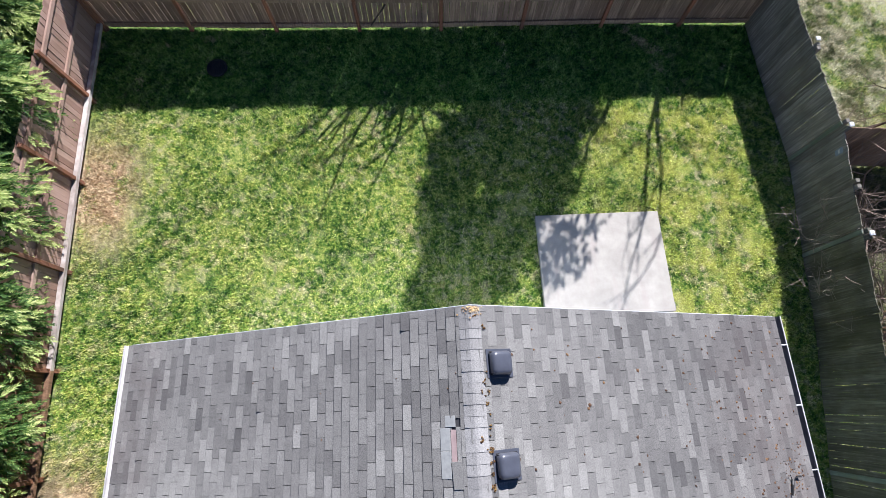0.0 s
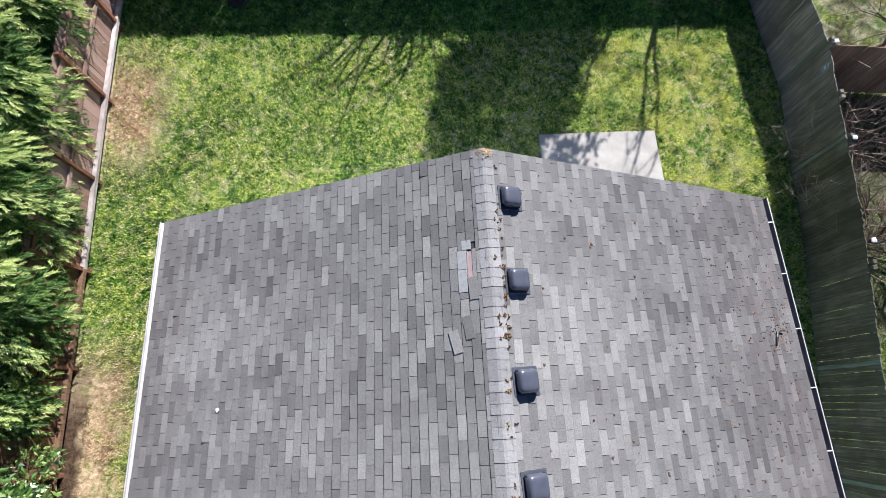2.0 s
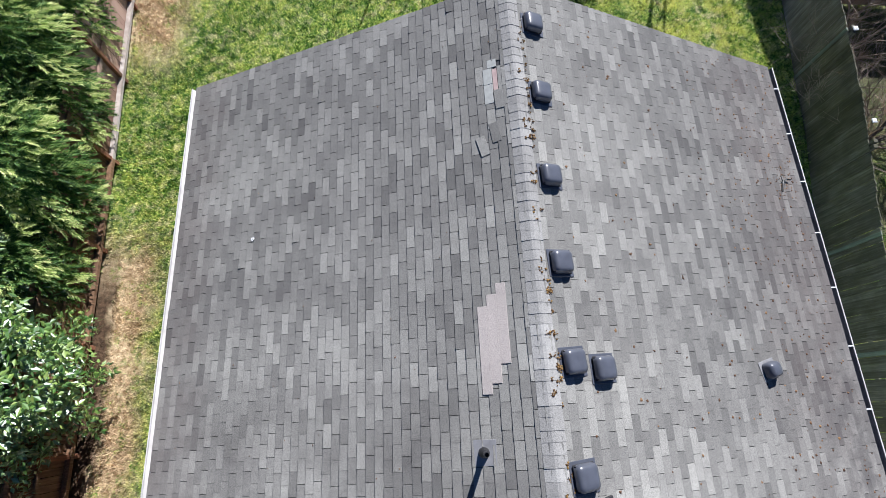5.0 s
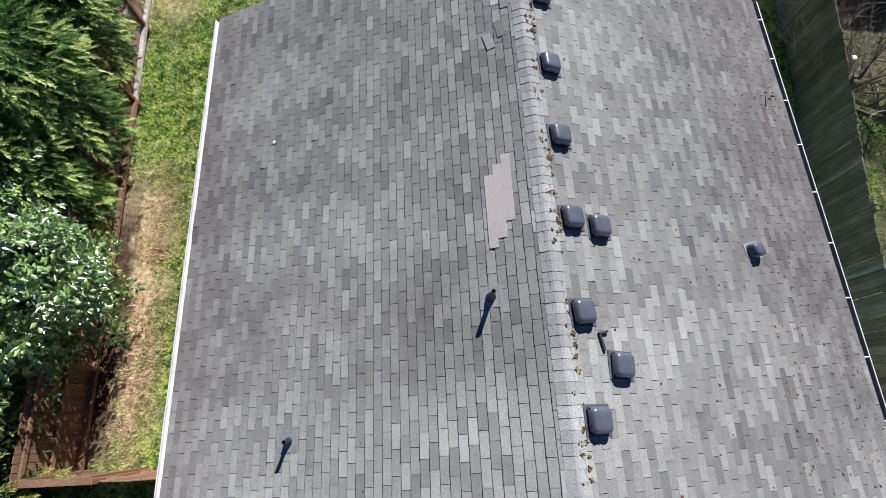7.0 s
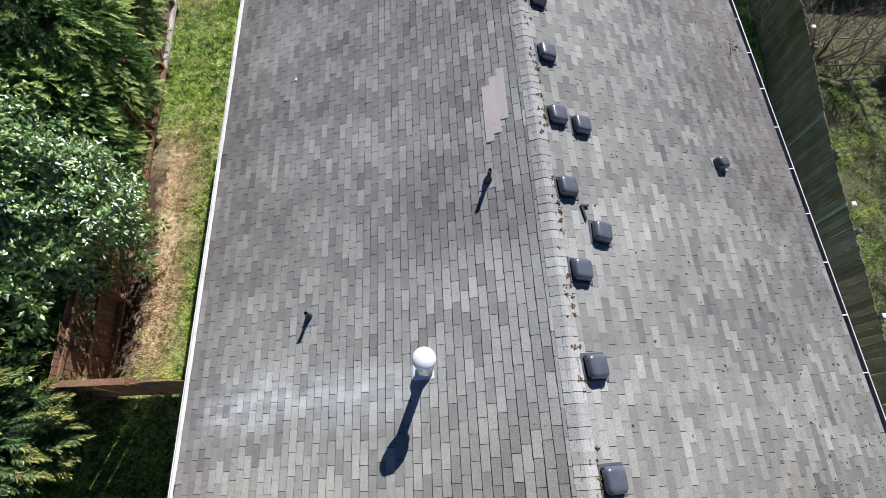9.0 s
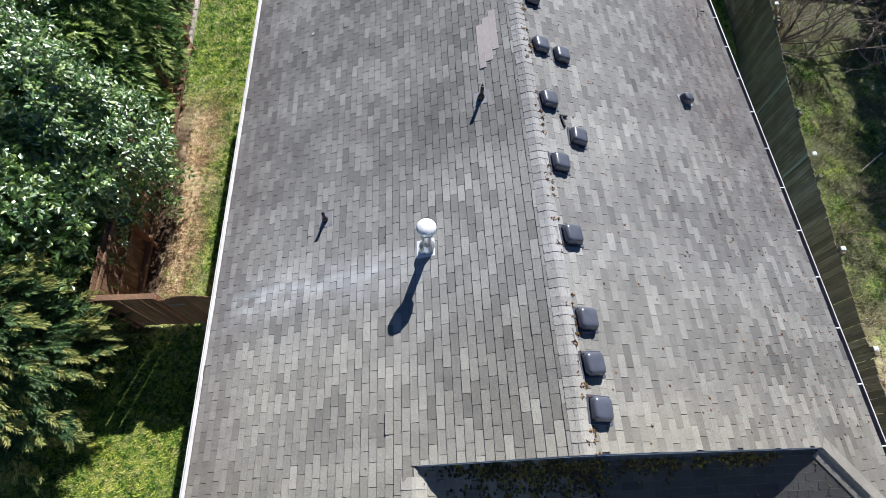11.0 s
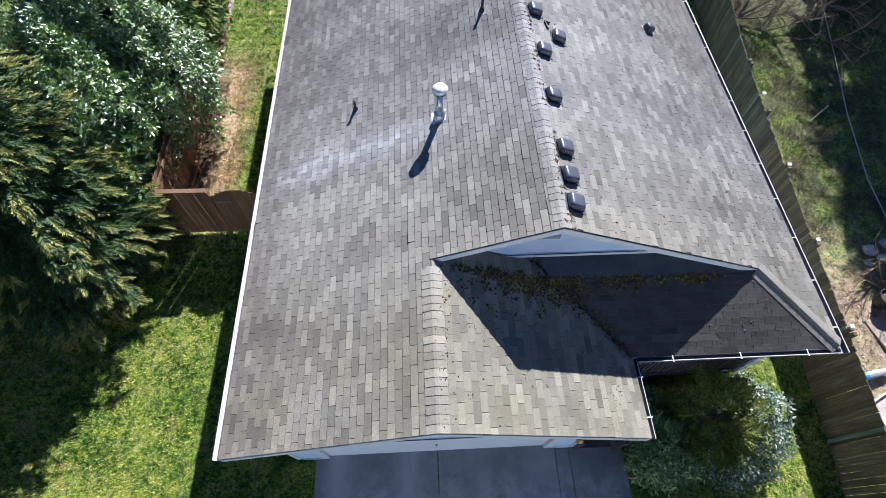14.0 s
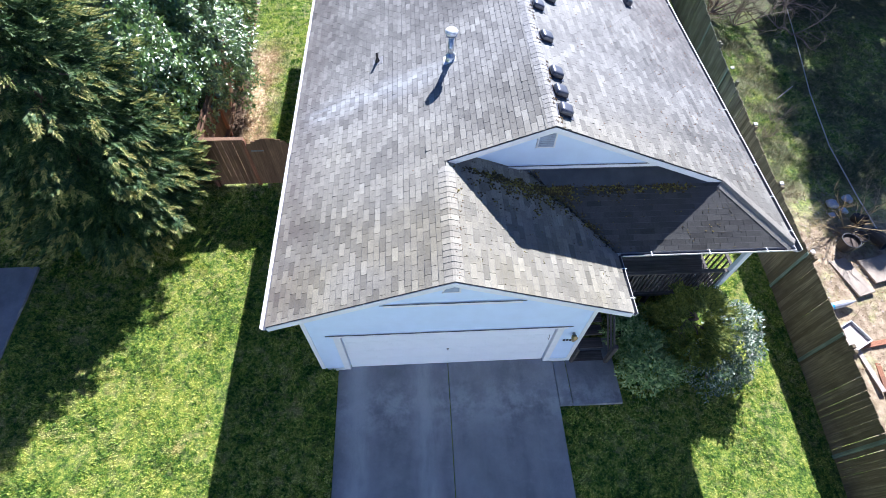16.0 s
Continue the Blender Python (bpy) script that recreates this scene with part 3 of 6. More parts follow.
def shingled(name, origin, along, up, top, span, label, pick, skip=None, mat=None, thick=0.0115, breaks=()):
    """One roof slope: a deck slab with courses of single tabs. span(v) gives the ends of the course; pick(u, v) says which tabs are single pieces."""
    m = slope_matrix(origin, along, up)
    rng = random.Random(name)
    deck = bmesh.new()
    k = 24
    vs = sorted([top * i / k for i in range(k + 1)] + [q + e for q in breaks for e in (-0.0005, 0.0005)])
    lo, hi = [span(v)[0] for v in vs], [span(v)[1] for v in vs]
    outline = [(u, v, -0.004) for u, v in zip(hi, vs)] + [(u, v, -0.004) for u, v in zip(reversed(lo), reversed(vs))]
    clean = [outline[0]]
    for p in outline[1:]:
        if (Vector(p) - Vector(clean[-1])).length > 1e-4:
            clean.append(p)
    prism(deck, clean, (0, 0, -0.09))
    bmesh.ops.triangulate(deck, faces=[fc for fc in deck.faces if len(fc.verts) > 4])
    slope = part(name, deck, M_FELT, house, label, m)
    verts, faces, singles = [], [], []
    j, v = 0, -0.02
    while v < top - 0.03:
        u0, u1 = span(max(0.0, v + EXPO / 2))
        shift = (j % 2) * TAB / 2 + (j // 2 % 3) * 0.028 + rng.uniform(-0.012, 0.012)
        u = math.floor(u0 / TAB) * TAB - shift
        while u < u1:
            a, b = max(u + 0.0035, u0), min(u + TAB - 0.0035, u1)
            if b - a > 0.03 and not (skip and skip((a + b) / 2, v)):
                lift = rng.uniform(0, 0.0035) if rng.random() > 0.012 else rng.uniform(0.004, 0.012)
                lift *= min(1.0, thick / 0.0115) ** 2
                skew = rng.uniform(-0.0025, 0.0025)
                if len(singles) < 300 and v + EXPO + 0.012 < top and b - a > TAB - 0.012 and pick((a + b) / 2, v):
                    singles.append((a, v, lift, skew))
                else:
                    base = len(verts)
                    verts += tab_corners(a, b, v, lift, skew, thick, top)
                    faces += [tuple(base + q for q in fc) for fc in TAB_FACES]
            u += TAB
        v += EXPO
        j += 1
    field = dark_edges(mesh_np("shingle_field", np.array(verts), np.array(faces), mat or M_SHINGLE))
    centres = np.array(verts).reshape(-1, 10, 3).mean(1) @ np.array(m.to_3x3()).T + np.array(m.translation)
    place = field.attributes.new("tab_place", "FLOAT_VECTOR", "FACE")
    place.data.foreach_set("vector", np.repeat(centres, 5, 0).astype(np.float32).ravel())
    rest = new("shingle_field", field)
    rest.parent = slope
    tagged(rest, "courses of grey asphalt shingle tabs", kind="stuff")
    return slope, singles


def single_tabs(slope, singles, mat=None, thick=0.0115):
    meshes = []
    for w in range(4):
        c = tab_corners(0, TAB - 0.007, 0, 0.0012 * w * (thick / 0.0115) ** 2, (w - 1.5) * 0.0016, thick)
        meshes.append(dark_edges(mesh_np("shingle", np.array(c), np.array(TAB_FACES), mat or M_TAB)))
    for i, (a, v, lift, skew) in enumerate(singles[:300]):
        piece("shingle", meshes[(i * 7 + int(v * 100)) % 4], slope, pose(a, v, 0))


# left slope of house and garage: u runs from the back gable (0) towards the street
LEN_L = (EAVE_X + 0.03) / COS
v_gar = (GAR_X + EAVE_X + 0.03) / COS
patch_gone = lambda u, v: 1.40 < u < 1.98 and LEN_L - 0.36 < v < LEN_L - 0.22
left_slope, left_tabs = shingled("left_roof_slope", (-EAVE_X - 0.03, 0.02, EAVE_Z - 0.012), (0, -1, 0), (1, 0, PITCH), LEN_L,
                                 lambda v: (0, -FRONT + 0.02) if v < v_gar else (0, -GABLE + 0.02), "weathered grey shingles with a pale wash below the flue",
                                 lambda u, v: 4.6 < u < 9.2 and v > LEN_L - 2.5, patch_gone, breaks=(v_gar,))
# right slope: u runs from the porch end to the back gable
LEN_R = EAVE_R / COS


def right_span(v):
    x = EAVE_R - v * COS
    y = GABLE - max(0.0, x - HIP_X) * (GABLE - PORCH) / (EAVE_R - HIP_X)
    return y - PORCH + (0.03 if x > HIP_X else 0.0), -PORCH + 0.02


right_slope, right_tabs = shingled("right_roof_slope", (EAVE_R, PORCH, EAVE_RZ), (0, 1, 0), (-1, 0, PITCH), LEN_R, right_span,
                                   "grey shingles browned towards the eave", lambda u, v: 4.4 < u < 9.0 and v > LEN_R - 2.5, breaks=((EAVE_R - HIP_X) / COS,))
LEN_G = (GAR_E - GAR_X) / COS


def garage_span(v):
    x = GAR_E - v * COS
    return 0.0, min(PORCH + (GAR_E - x), WALL_G) - FRONT


garage_slope, garage_tabs = shingled("garage_roof_slope", (GAR_E, FRONT, GAR_Z - (GAR_E - GAR_X) * PITCH), (0, 1, 0), (-1, 0, PITCH), LEN_G, garage_span,
                                     "grey shingles with moss and a deep shadow", lambda u, v: u < 2.2)
POR_Z = 3.345
LEN_P = (WALL_G - PORCH) / COS


def porch_span(v):
    y = PORCH + v * COS
    x1 = EAVE_R - (y - PORCH) * (EAVE_R - HIP_X) / (GABLE - PORCH) - 0.03 if y < GABLE else min(HIP_X, (RIDGE_Z - POR_Z) / PITCH - (y - PORCH) - 0.14)
    return max(GAR_E - (y - PORCH), GAR_X + 0.3) - GAR_X, x1 - GAR_X


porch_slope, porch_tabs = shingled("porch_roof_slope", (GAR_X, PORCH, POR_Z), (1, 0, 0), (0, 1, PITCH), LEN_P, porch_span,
                                   "dark grey shingles with moss, the slope's shade put into their colour", lambda u, v: u > 2.4, None, M_DARK_SHADED, 0.0055, ((GABLE - PORCH) / COS,))


def roof_z(x, y=-5.0):
    """Height of the roof's top face."""
    if y < GABLE and x > GAR_X:
        return max(GAR_Z - (x - GAR_X) * PITCH, POR_Z + (y - PORCH) * PITCH if x < EAVE_R - 0.02 else -9)
    return RIDGE_Z - abs(x) * PITCH


LEFT_T = Matrix.Rotation(-math.atan(PITCH), 4, "Y")
RIGHT_T = Matrix.Rotation(math.atan(PITCH), 4, "Y")


def on_roof(x, y, lift=0.012, turn=0.0):
    """A pose on the roof, its z axis along the slope's normal."""
    t = (LEFT_T if x < 0 else RIGHT_T) if not (y < GABLE and x > GAR_X) else RIGHT_T
    return Matrix.Translation((x, y, roof_z(x, y) + lift)) @ t @ pose(0, 0, 0, 0, 0, turn)


# ridge caps: bent pieces, each lapping the one before
def ridge_line(name, a, b, left_dir, right_dir, label, lip=0.0160, wing=0.148):
    a, b = Vector(a), Vector(b)
    d = (b - a).normalized()
    ln = (b - a).length
    root = part(name, tubed([a - Vector((0, 0, 0.03)), b - Vector((0, 0, 0.03))], 0.02, 6), M_FELT, house, label)
    step = 0.13
    rng = random.Random(name)
    meshes = []
    for w in range(3):
        bm = bmesh.new()
        rows = []
        for s, h in ((0.0, lip + 0.0015 * w), (0.145, 0.0125)):
            pts = []
            for k, q in ((-1, 1.0), (-1, 0.5), (-1, 0.14), (1, 0.14), (1, 0.5), (1, 1.0)):
                side = Vector(left_dir if k < 0 else right_dir)
                pts.append(d * s + side * (wing * q) + Vector((0, 0, h + (0.0015 * (w - 1) if q == 1.0 else 0))))
            rows.append([bm.verts.new(p) for p in pts])
        low = [[bm.verts.new(v.co - Vector((0, 0, lip - 0.0085))) for v in row] for row in rows]
        for i in range(5):
            bm.faces.new((rows[0][i], rows[0][i + 1], rows[1][i + 1], rows[1][i]))
            bm.faces.new((low[0][i], low[0][i + 1], rows[0][i + 1], rows[0][i]))
        for i in (0, 5):
            bm.faces.new((low[0][i], rows[0][i], rows[1][i], low[1][i]))
        bmesh.ops.recalc_face_normals(bm, faces=bm.faces)
        me = bpy.data.meshes.new("ridge_shingle")
        bm.to_mesh(me)
        bm.free()
        meshes.append(finish(me, M_CAP))
    for i in range(int(ln / step)):
        p = a + d * (i * step + rng.uniform(-0.006, 0.006))
        piece("ridge_shingle", meshes[rng.randrange(3)], root, Matrix.Translation(p) @ pose(0, 0, 0, 0, 0, rng.uniform(-0.7, 0.7)))
    return root


LD, RD = Vector((-COS, 0, -SIN)), Vector((COS, 0, -SIN))
ridge_line("main_ridge", (0, GABLE, RIDGE_Z), (0, 0.02, RIDGE_Z), LD, RD, "pale lapped ridge shingles with moss tufts")
ridge_line("garage_ridge", (GAR_X, FRONT, GAR_Z), (GAR_X, GABLE - 0.1, GAR_Z), LD, RD, "pale lapped ridge shingles", 0.018, 0.185)
hip_a, hip_b = Vector((EAVE_R - 0.02, PORCH + 0.02, EAVE_RZ)), Vector((HIP_X, GABLE, RIDGE_Z - HIP_X * PITCH))
hip_d = (hip_b - hip_a).normalized()
hip_sides = []
for nrm in (Vector((0, -SIN, COS)), Vector((SIN, 0, COS))):
    s_ = nrm.cross(hip_d)
    hip_sides.append((s_ if s_.z < 0 else -s_).normalized())
hip = part("porch_hip", tubed([hip_a - Vector((0, 0, 0.05)), hip_b - Vector((0, 0, 0.05))], 0.02, 6), M_FELT, house, "smooth pale hip shingles")
HIP_STEP = (hip_b - hip_a).length / 7


def hip_mesh(k):
    """One bent hip shingle: one wing on the porch slope, the other on the long slope."""
    bm = bmesh.new()
    rows = []
    for s, h in ((k * HIP_STEP - 0.004, 0.0165), ((k + 1) * HIP_STEP, 0.0145)):
        o = hip_a + hip_d * s
        row = []
        for q in (0.17, 0.10, 0.045):
            p = o + hip_sides[0] * q
            row.append(Vector((p.x, p.y, POR_Z + (p.y - PORCH) * PITCH + h)))
        row.append(o + Vector((0, 0, h)))
        for q in (0.045, 0.10, 0.19):
            p = o + hip_sides[1] * q
            row.append(Vector((p.x, p.y, RIDGE_Z - p.x * PITCH + h)))
        rows.append([bm.verts.new(p) for p in row])
    low = [[bm.verts.new(v.co - Vector((0, 0, 0.016))) for v in row] for row in rows]
    for i in range(6):
        for r0, r1 in ((rows[0], rows[1]), (low[0], rows[0]), (low[1], rows[1])):
            bm.faces.new((r0[i], r0[i + 1], r1[i + 1], r1[i]))
    for i in (0, 6):
        bm.faces.new((low[0][i], rows[0][i], rows[1][i], low[1][i]))
    bmesh.ops.recalc_face_normals(bm, faces=bm.faces)
    me = bpy.data.meshes.new("hip_shingle")
    bm.to_mesh(me)
    bm.free()
    return finish(me, M_HIP)


for i in range(7):
    piece("hip_shingle", hip_mesh(i), hip, Matrix.Identity(4))



# walls
def wall(name, x0, x1, y0, y1, z0, z1, label=""):
    return part(name, boxed(x0, x1, y0, y1, z0, z1), M_SIDING, house, label)


wall("left_wall", -5.08, -4.94, WALL_F + 0.12, -0.40, -0.3, 3.32)
wall("back_wall", -4.94, 4.96, -0.54, -0.40, -0.1, 3.32)
part("back_gable_wall", prismed([(-5.05, -0.52, 3.32), (5.05, -0.52, 3.32), (0, -0.52, 5.43)], (0, 0.1, 0)), M_SIDING, house)
wall("right_wall", 4.96, 5.10, WALL_G, -0.40, -0.6, 3.32)
wall("porch_wall", 1.06, 4.96, WALL_G, WALL_G + 0.14, -0.5, 3.34)
wall("garage_right_wall", 0.92, 1.06, WALL_F + 0.12, WALL_G, -0.4, 3.36)


def lap_siding(parent, x0, x1, y, z0, z1, left, right, step=0.20, cut=None):
    """Horizontal lap boards between the sloping lines left(z) and right(z); cut lists openings (x0, x1, z0, z1)."""
    z = z0
    while z < z1 - 0.02:
        h = min(step, z1 - z)
        spans = [(max(x0, left(z + h * 0.5)), min(x1, right(z + h * 0.5)))]
        for a, b, c, d in cut or ():
            if z + h * 0.5 > c and z + h * 0.5 < d:
                spans = [q for s in spans for q in ((s[0], min(s[1], a)), (max(s[0], b), s[1]))]
        for a, b in spans:
            if b - a > 0.05:
                part("siding_board", prismed([(a, y, z), (a, y - 0.016, z), (a, y - 0.005, z + h), (a, y, z + h)], (b - a, 0, 0)), M_SIDING, parent)
        z += h


rake_l = lambda z: GAR_X - (GAR_Z - 0.10 - z) / PITCH
rake_r = lambda z: GAR_X + (GAR_Z - 0.10 - z) / PITCH
gfront = part("garage_front_wall", bmesh.new(), M_SIDING, house, "pale lap-sided garage front with white trim")
bm = bmesh.new()
box(bm, -5.08, -4.42, WALL_F, WALL_F + 0.14, -0.3, 1.98)
box(bm, 0.42, 1.06, WALL_F, WALL_F + 0.14, -0.3, 1.98)
box(bm, -5.08, 1.06, WALL_F, WALL_F + 0.14, 1.98, 3.30)
prism(bm, [(-5.08, WALL_F, 3.30), (1.06, WALL_F, 3.30), (GAR_X, WALL_F, GAR_Z - 0.16)], (0, 0.14, 0))
bm.to_mesh(gfront.data)
bm.free()
lap_siding(gfront, -5.08, 1.06, WALL_F - 0.001, -0.12, 4.62, rake_l, rake_r, 0.2, [(-4.42, 0.42, -1, 1.98)])
ggable = part("upper_gable_wall", prismed([(-3.6, WALL_G, 3.95), (3.9, WALL_G, 3.95), (0, WALL_G, RIDGE_Z - 0.14)], (0, 0.14, 0)), M_SIDING, house, "pale lap-sided gable above the porch roof")
lap_siding(ggable, -4, 4, WALL_G - 0.001, 4.22, 5.42, lambda z: -(RIDGE_Z - 0.10 - z) / PITCH, lambda z: (RIDGE_Z - 0.10 - z) / PITCH, 0.2)


def trim(name, x0, x1, y0, y1, z0, z1, label="", mat=None, bevel=0.004):
    return part(name, boxed(x0, x1, y0, y1, z0, z1, bevel), mat or M_WHITE, house, label)


# rake boards and soffits along the gables
def rake(name, x0, z0, x1, z1, y, drop=0.15, soffit=0.34):
    part(name, prismed([(x0, y, z0), (x1, y, z1), (x1, y, z1 - drop), (x0, y, z0 - drop)], (0, 0.022, 0)), M_WHITE, house, "white rake board")
    if soffit:
        part("soffit", prismed([(x0, y + 0.022, z0 - drop + 0.03), (x1, y + 0.022, z1 - drop + 0.03), (x1, y + 0.022, z1 - drop + 0.045), (x0, y + 0.022, z0 - drop + 0.045)], (0, soffit, 0)), M_WHITE, house)


rk = 0.028
rake("garage_rake", -EAVE_X - 0.03, EAVE_Z - 0.012 - rk, GAR_X, GAR_Z - rk, FRONT - 0.012)
rake("garage_rake", GAR_X, GAR_Z - rk, GAR_E, GAR_Z - (GAR_E - GAR_X) * PITCH - rk, FRONT - 0.012)
rake("upper_rake", GAR_X, RIDGE_Z + GAR_X * PITCH - rk, 0, RIDGE_Z - rk, GABLE - 0.012, 0.13, 0.33)
rake("upper_rake", 0, RIDGE_Z - rk, HIP_X, RIDGE_Z - HIP_X * PITCH - rk, GABLE - 0.012, 0.13, 0.33)
rake("back_rake", -EAVE_X, EAVE_Z - rk, 0, RIDGE_Z - rk, 0.012, 0.15, 0)
rake("back_rake", 0, RIDGE_Z - rk, EAVE_R, EAVE_RZ - rk, 0.012, 0.15, 0)
trim("gable_band", -0.75, 2.98, WALL_G - 0.045, WALL_G, 4.13, 4.22, "white band board")
trim("gable_drip", -1.0, 2.5, WALL_G - 0.052, WALL_G - 0.038, 4.224, 4.232, "dark drip edge", M_DARKGAP, 0)
apron = part("apron_flashing", prismed([(-0.15, WALL_G - 0.02, 4.075), (3.75, WALL_G - 0.02, 4.075), (3.80, GABLE - 0.03, POR_Z + (GABLE - 0.03 - PORCH) * PITCH + 0.014), (0.16, GABLE - 0.03, POR_Z + (GABLE - 0.03 - PORCH) * PITCH + 0.014)], (0, 0, 0.006)), plain("dull_apron_metal", (0.10, 0.11, 0.13), 0.5, 0.3, 0.4, 3.0), house, "dull grey apron flashing")
# dark strip stands in for the shadow gap between band and porch roof
trim("step_flashing", -0.9, 3.3, WALL_G - 0.02, WALL_G - 0.002, 4.05, 4.128, "dark strip for the shadow gap under the band", M_DARKGAP, 0)
trim("garage_band", -3.35, -0.60, WALL_F - 0.045, WALL_F - 0.018, 3.22, 3.32, "white band board")
trim("band_drip", -3.42, -0.53, WALL_F - 0.054, WALL_F - 0.042, 3.324, 3.331, "dark drip edge", M_DARKGAP, 0)
trim("corner_board", -5.115, -5.02, WALL_F - 0.028, WALL_F + 0.07, -0.14, 3.12)
trim("corner_board", 1.0, 1.095, WALL_F - 0.028, WALL_F + 0.07, -0.14, 3.12)


M_SLAT = plain("grey_louvre_paint", (0.50, 0.56, 0.64), 0.5)


def gable_louvre(name, cx, y, z0, w, h):
    """A framed attic louvre with its top cut to the roof's slope."""
    p = [(cx - w, y, z0), (cx + w, y, z0), (cx + w, y, z0 + h - w * PITCH), (cx, y, z0 + h), (cx - w, y, z0 + h - w * PITCH)]
    fr = part(name, prismed([Vector(q) + Vector((0, -0.03, 0)) for q in p], (0, 0.012, 0)), M_DARKGAP, house, "white framed attic louvre")
    s = 0.032
    for a, b in zip(p, p[1:] + p[:1]):
        a, b = Vector(a), Vector(b)
        d = (b - a).normalized()
        nrm = Vector((-d.z, 0, d.x))
        part("louvre_frame", prismed([a - d * s * 0.4 + Vector((0, -0.032, 0)), b + d * s * 0.4 + Vector((0, -0.032, 0)), b + nrm * s + Vector((0, -0.032, 0)), a + nrm * s + Vector((0, -0.032, 0))], (0, -0.02, 0)), M_WHITE, fr)
    k = max(3, int(h / 0.055))
    for i in range(k):
        z = z0 + 0.04 + i * (h - 0.08) / k
        half = min(w - 0.03, (z0 + h - z - 0.05) / PITCH)
        if half > 0.03:
            part("slat", boxed(cx - half, cx + half, -0.018, 0.018, -0.004, 0.004, 0, Matrix.Translation((0, y - 0.038, z)) @ Matrix.Translation((0, 0, 0)) @ pose(0, 0, 0, 40)), M_SLAT, fr)
    return fr


gable_louvre("gable_louvre", 0.0, WALL_G - 0.016, 4.78, 0.19, 0.52)
gable_louvre("gable_louvre", GAR_X, WALL_F - 0.016, 3.78, 0.17, 0.30)

# garage door in its recess
door = part("garage_door", boxed(-4.40, 0.40, WALL_F + 0.06, WALL_F + 0.09, -0.09, 1.97), M_DOORPAINT, house, "closed white sectional garage door")
for i in range(4):
    z = -0.085 + i * 0.513
    sec = part("door_section", boxed(-4.39, 0.39, WALL_F + 0.035, WALL_F + 0.06, z, z + 0.508, 0.006), M_DOORPAINT, door)
    for k in range(4):
        part("door_rib", boxed(-4.36, 0.36, WALL_F + 0.0325, WALL_F + 0.036, z + 0.03 + k * 0.12, z + 0.115 + k * 0.12, 0.0015), M_DOORPAINT, sec)
part("lock_handle", lathe([(0.028, 0), (0.03, 0.008), (0.012, 0.012), (0.012, 0.03), (0.02, 0.034), (0.0, 0.04)], 10), M_LEAD, door, "dark round lock handle", Matrix.Translation((-2.02, WALL_F + 0.028, 0.86)) @ pose(0, 0, 0, 90))
part("pull_handle", tubed([(0.30, WALL_F + 0.03, 1.25), (0.30, WALL_F - 0.02, 1.27), (0.30, WALL_F - 0.02, 1.40), (0.30, WALL_F + 0.03, 1.42)], 0.009, 6), M_LEAD, door, "tarnished pull handle")
trim("door_jamb", -4.56, -4.41, WALL_F - 0.03, WALL_F + 0.06, -0.13, 1.90)
trim("door_jamb", 0.41, 0.56, WALL_F - 0.03, WALL_F + 0.06, -0.13, 1.90)
trim("door_head", -4.62, 0.62, WALL_F - 0.035, WALL_F + 0.06, 1.86, 1.965, "white head casing")
trim("head_drip", -4.70, 0.72, WALL_F - 0.046, WALL_F - 0.030, 1.967, 1.975, "dark drip edge", M_DARKGAP, 0)
for a, b in ((-5.12, -4.57), (0.57, 1.10)):
    trim("base_board", a, b, WALL_F - 0.035, WALL_F - 0.002, -0.13, 0.02)


# eaves: fascia and gutters
def gutter(name, p0, p1, out, hangers, label, dark_inside=True):
    """An open gutter with real walls between two points; out points away from the house."""
    p0, p1, out = Vector(p0), Vector(p1), Vector(out)
    d = (p1 - p0)
    prof = [(0.0, -0.015), (0.0, -0.105), (0.085, -0.105), (0.125, -0.045), (0.125, -0.008), (0.112, -0.008), (0.112, -0.045), (0.078, -0.096), (0.008, -0.096), (0.008, -0.015)]
    g = part(name, prismed([p0 + out * a + Vector((0, 0, b)) for a, b in prof], d), M_GUTTER, house, label)
    # the dark lining paints in the shade inside the trough
    dark_inside and part("lining", prismed([p0 + out * a + Vector((0, 0, b)) for a, b in ((0.009, -0.094), (0.077, -0.094), (0.1105, -0.044), (0.1105, -0.014), (0.1065, -0.014), (0.1065, -0.043), (0.075, -0.088), (0.009, -0.084))], d), M_GUTTER_IN, g, "dark lining for the shade inside the gutter")
    ln = d.length
    k = int(ln / hangers)
    hm = bpy.data.meshes.new("hanger")
    bm = boxed(0.0, 0.13, -0.009, 0.009, -0.010, -0.005)
    bm.to_mesh(hm)
    bm.free()
    finish(hm, M_WHITE)
    turn = math.atan2(out.y, out.x)
    for i in range(k):
        q = p0 + d * ((i + 0.5) / k)
        piece("hanger", hm, g, Matrix.Translation(q) @ Matrix.Rotation(turn, 4, "Z"))
    return g


ez = EAVE_Z - 0.02
trim("left_fascia", -EAVE_X - 0.005, -EAVE_X + 0.02, FRONT, 0.0, ez - 0.18, ez - 0.02)
er = EAVE_RZ - 0.02
trim("right_fascia", EAVE_R - 0.02, EAVE_R + 0.005, PORCH, 0.0, er - 0.18, er - 0.02)
trim("porch_fascia", GAR_E, EAVE_R - 0.02, PORCH - 0.005, PORCH + 0.02, POR_Z - 0.20, POR_Z - 0.04)
gz_ = GAR_Z - (GAR_E - GAR_X) * PITCH - 0.02
trim("garage_fascia", GAR_E - 0.02, GAR_E + 0.005, FRONT, PORCH - 0.01, gz_ - 0.18, gz_ - 0.02)
gutter("left_gutter", (-EAVE_X - 0.03, FRONT, ez - 0.012), (-EAVE_X - 0.03, 0.03, ez - 0.012), (-1, 0, 0), 50, "white metal gutter along the eave", False)
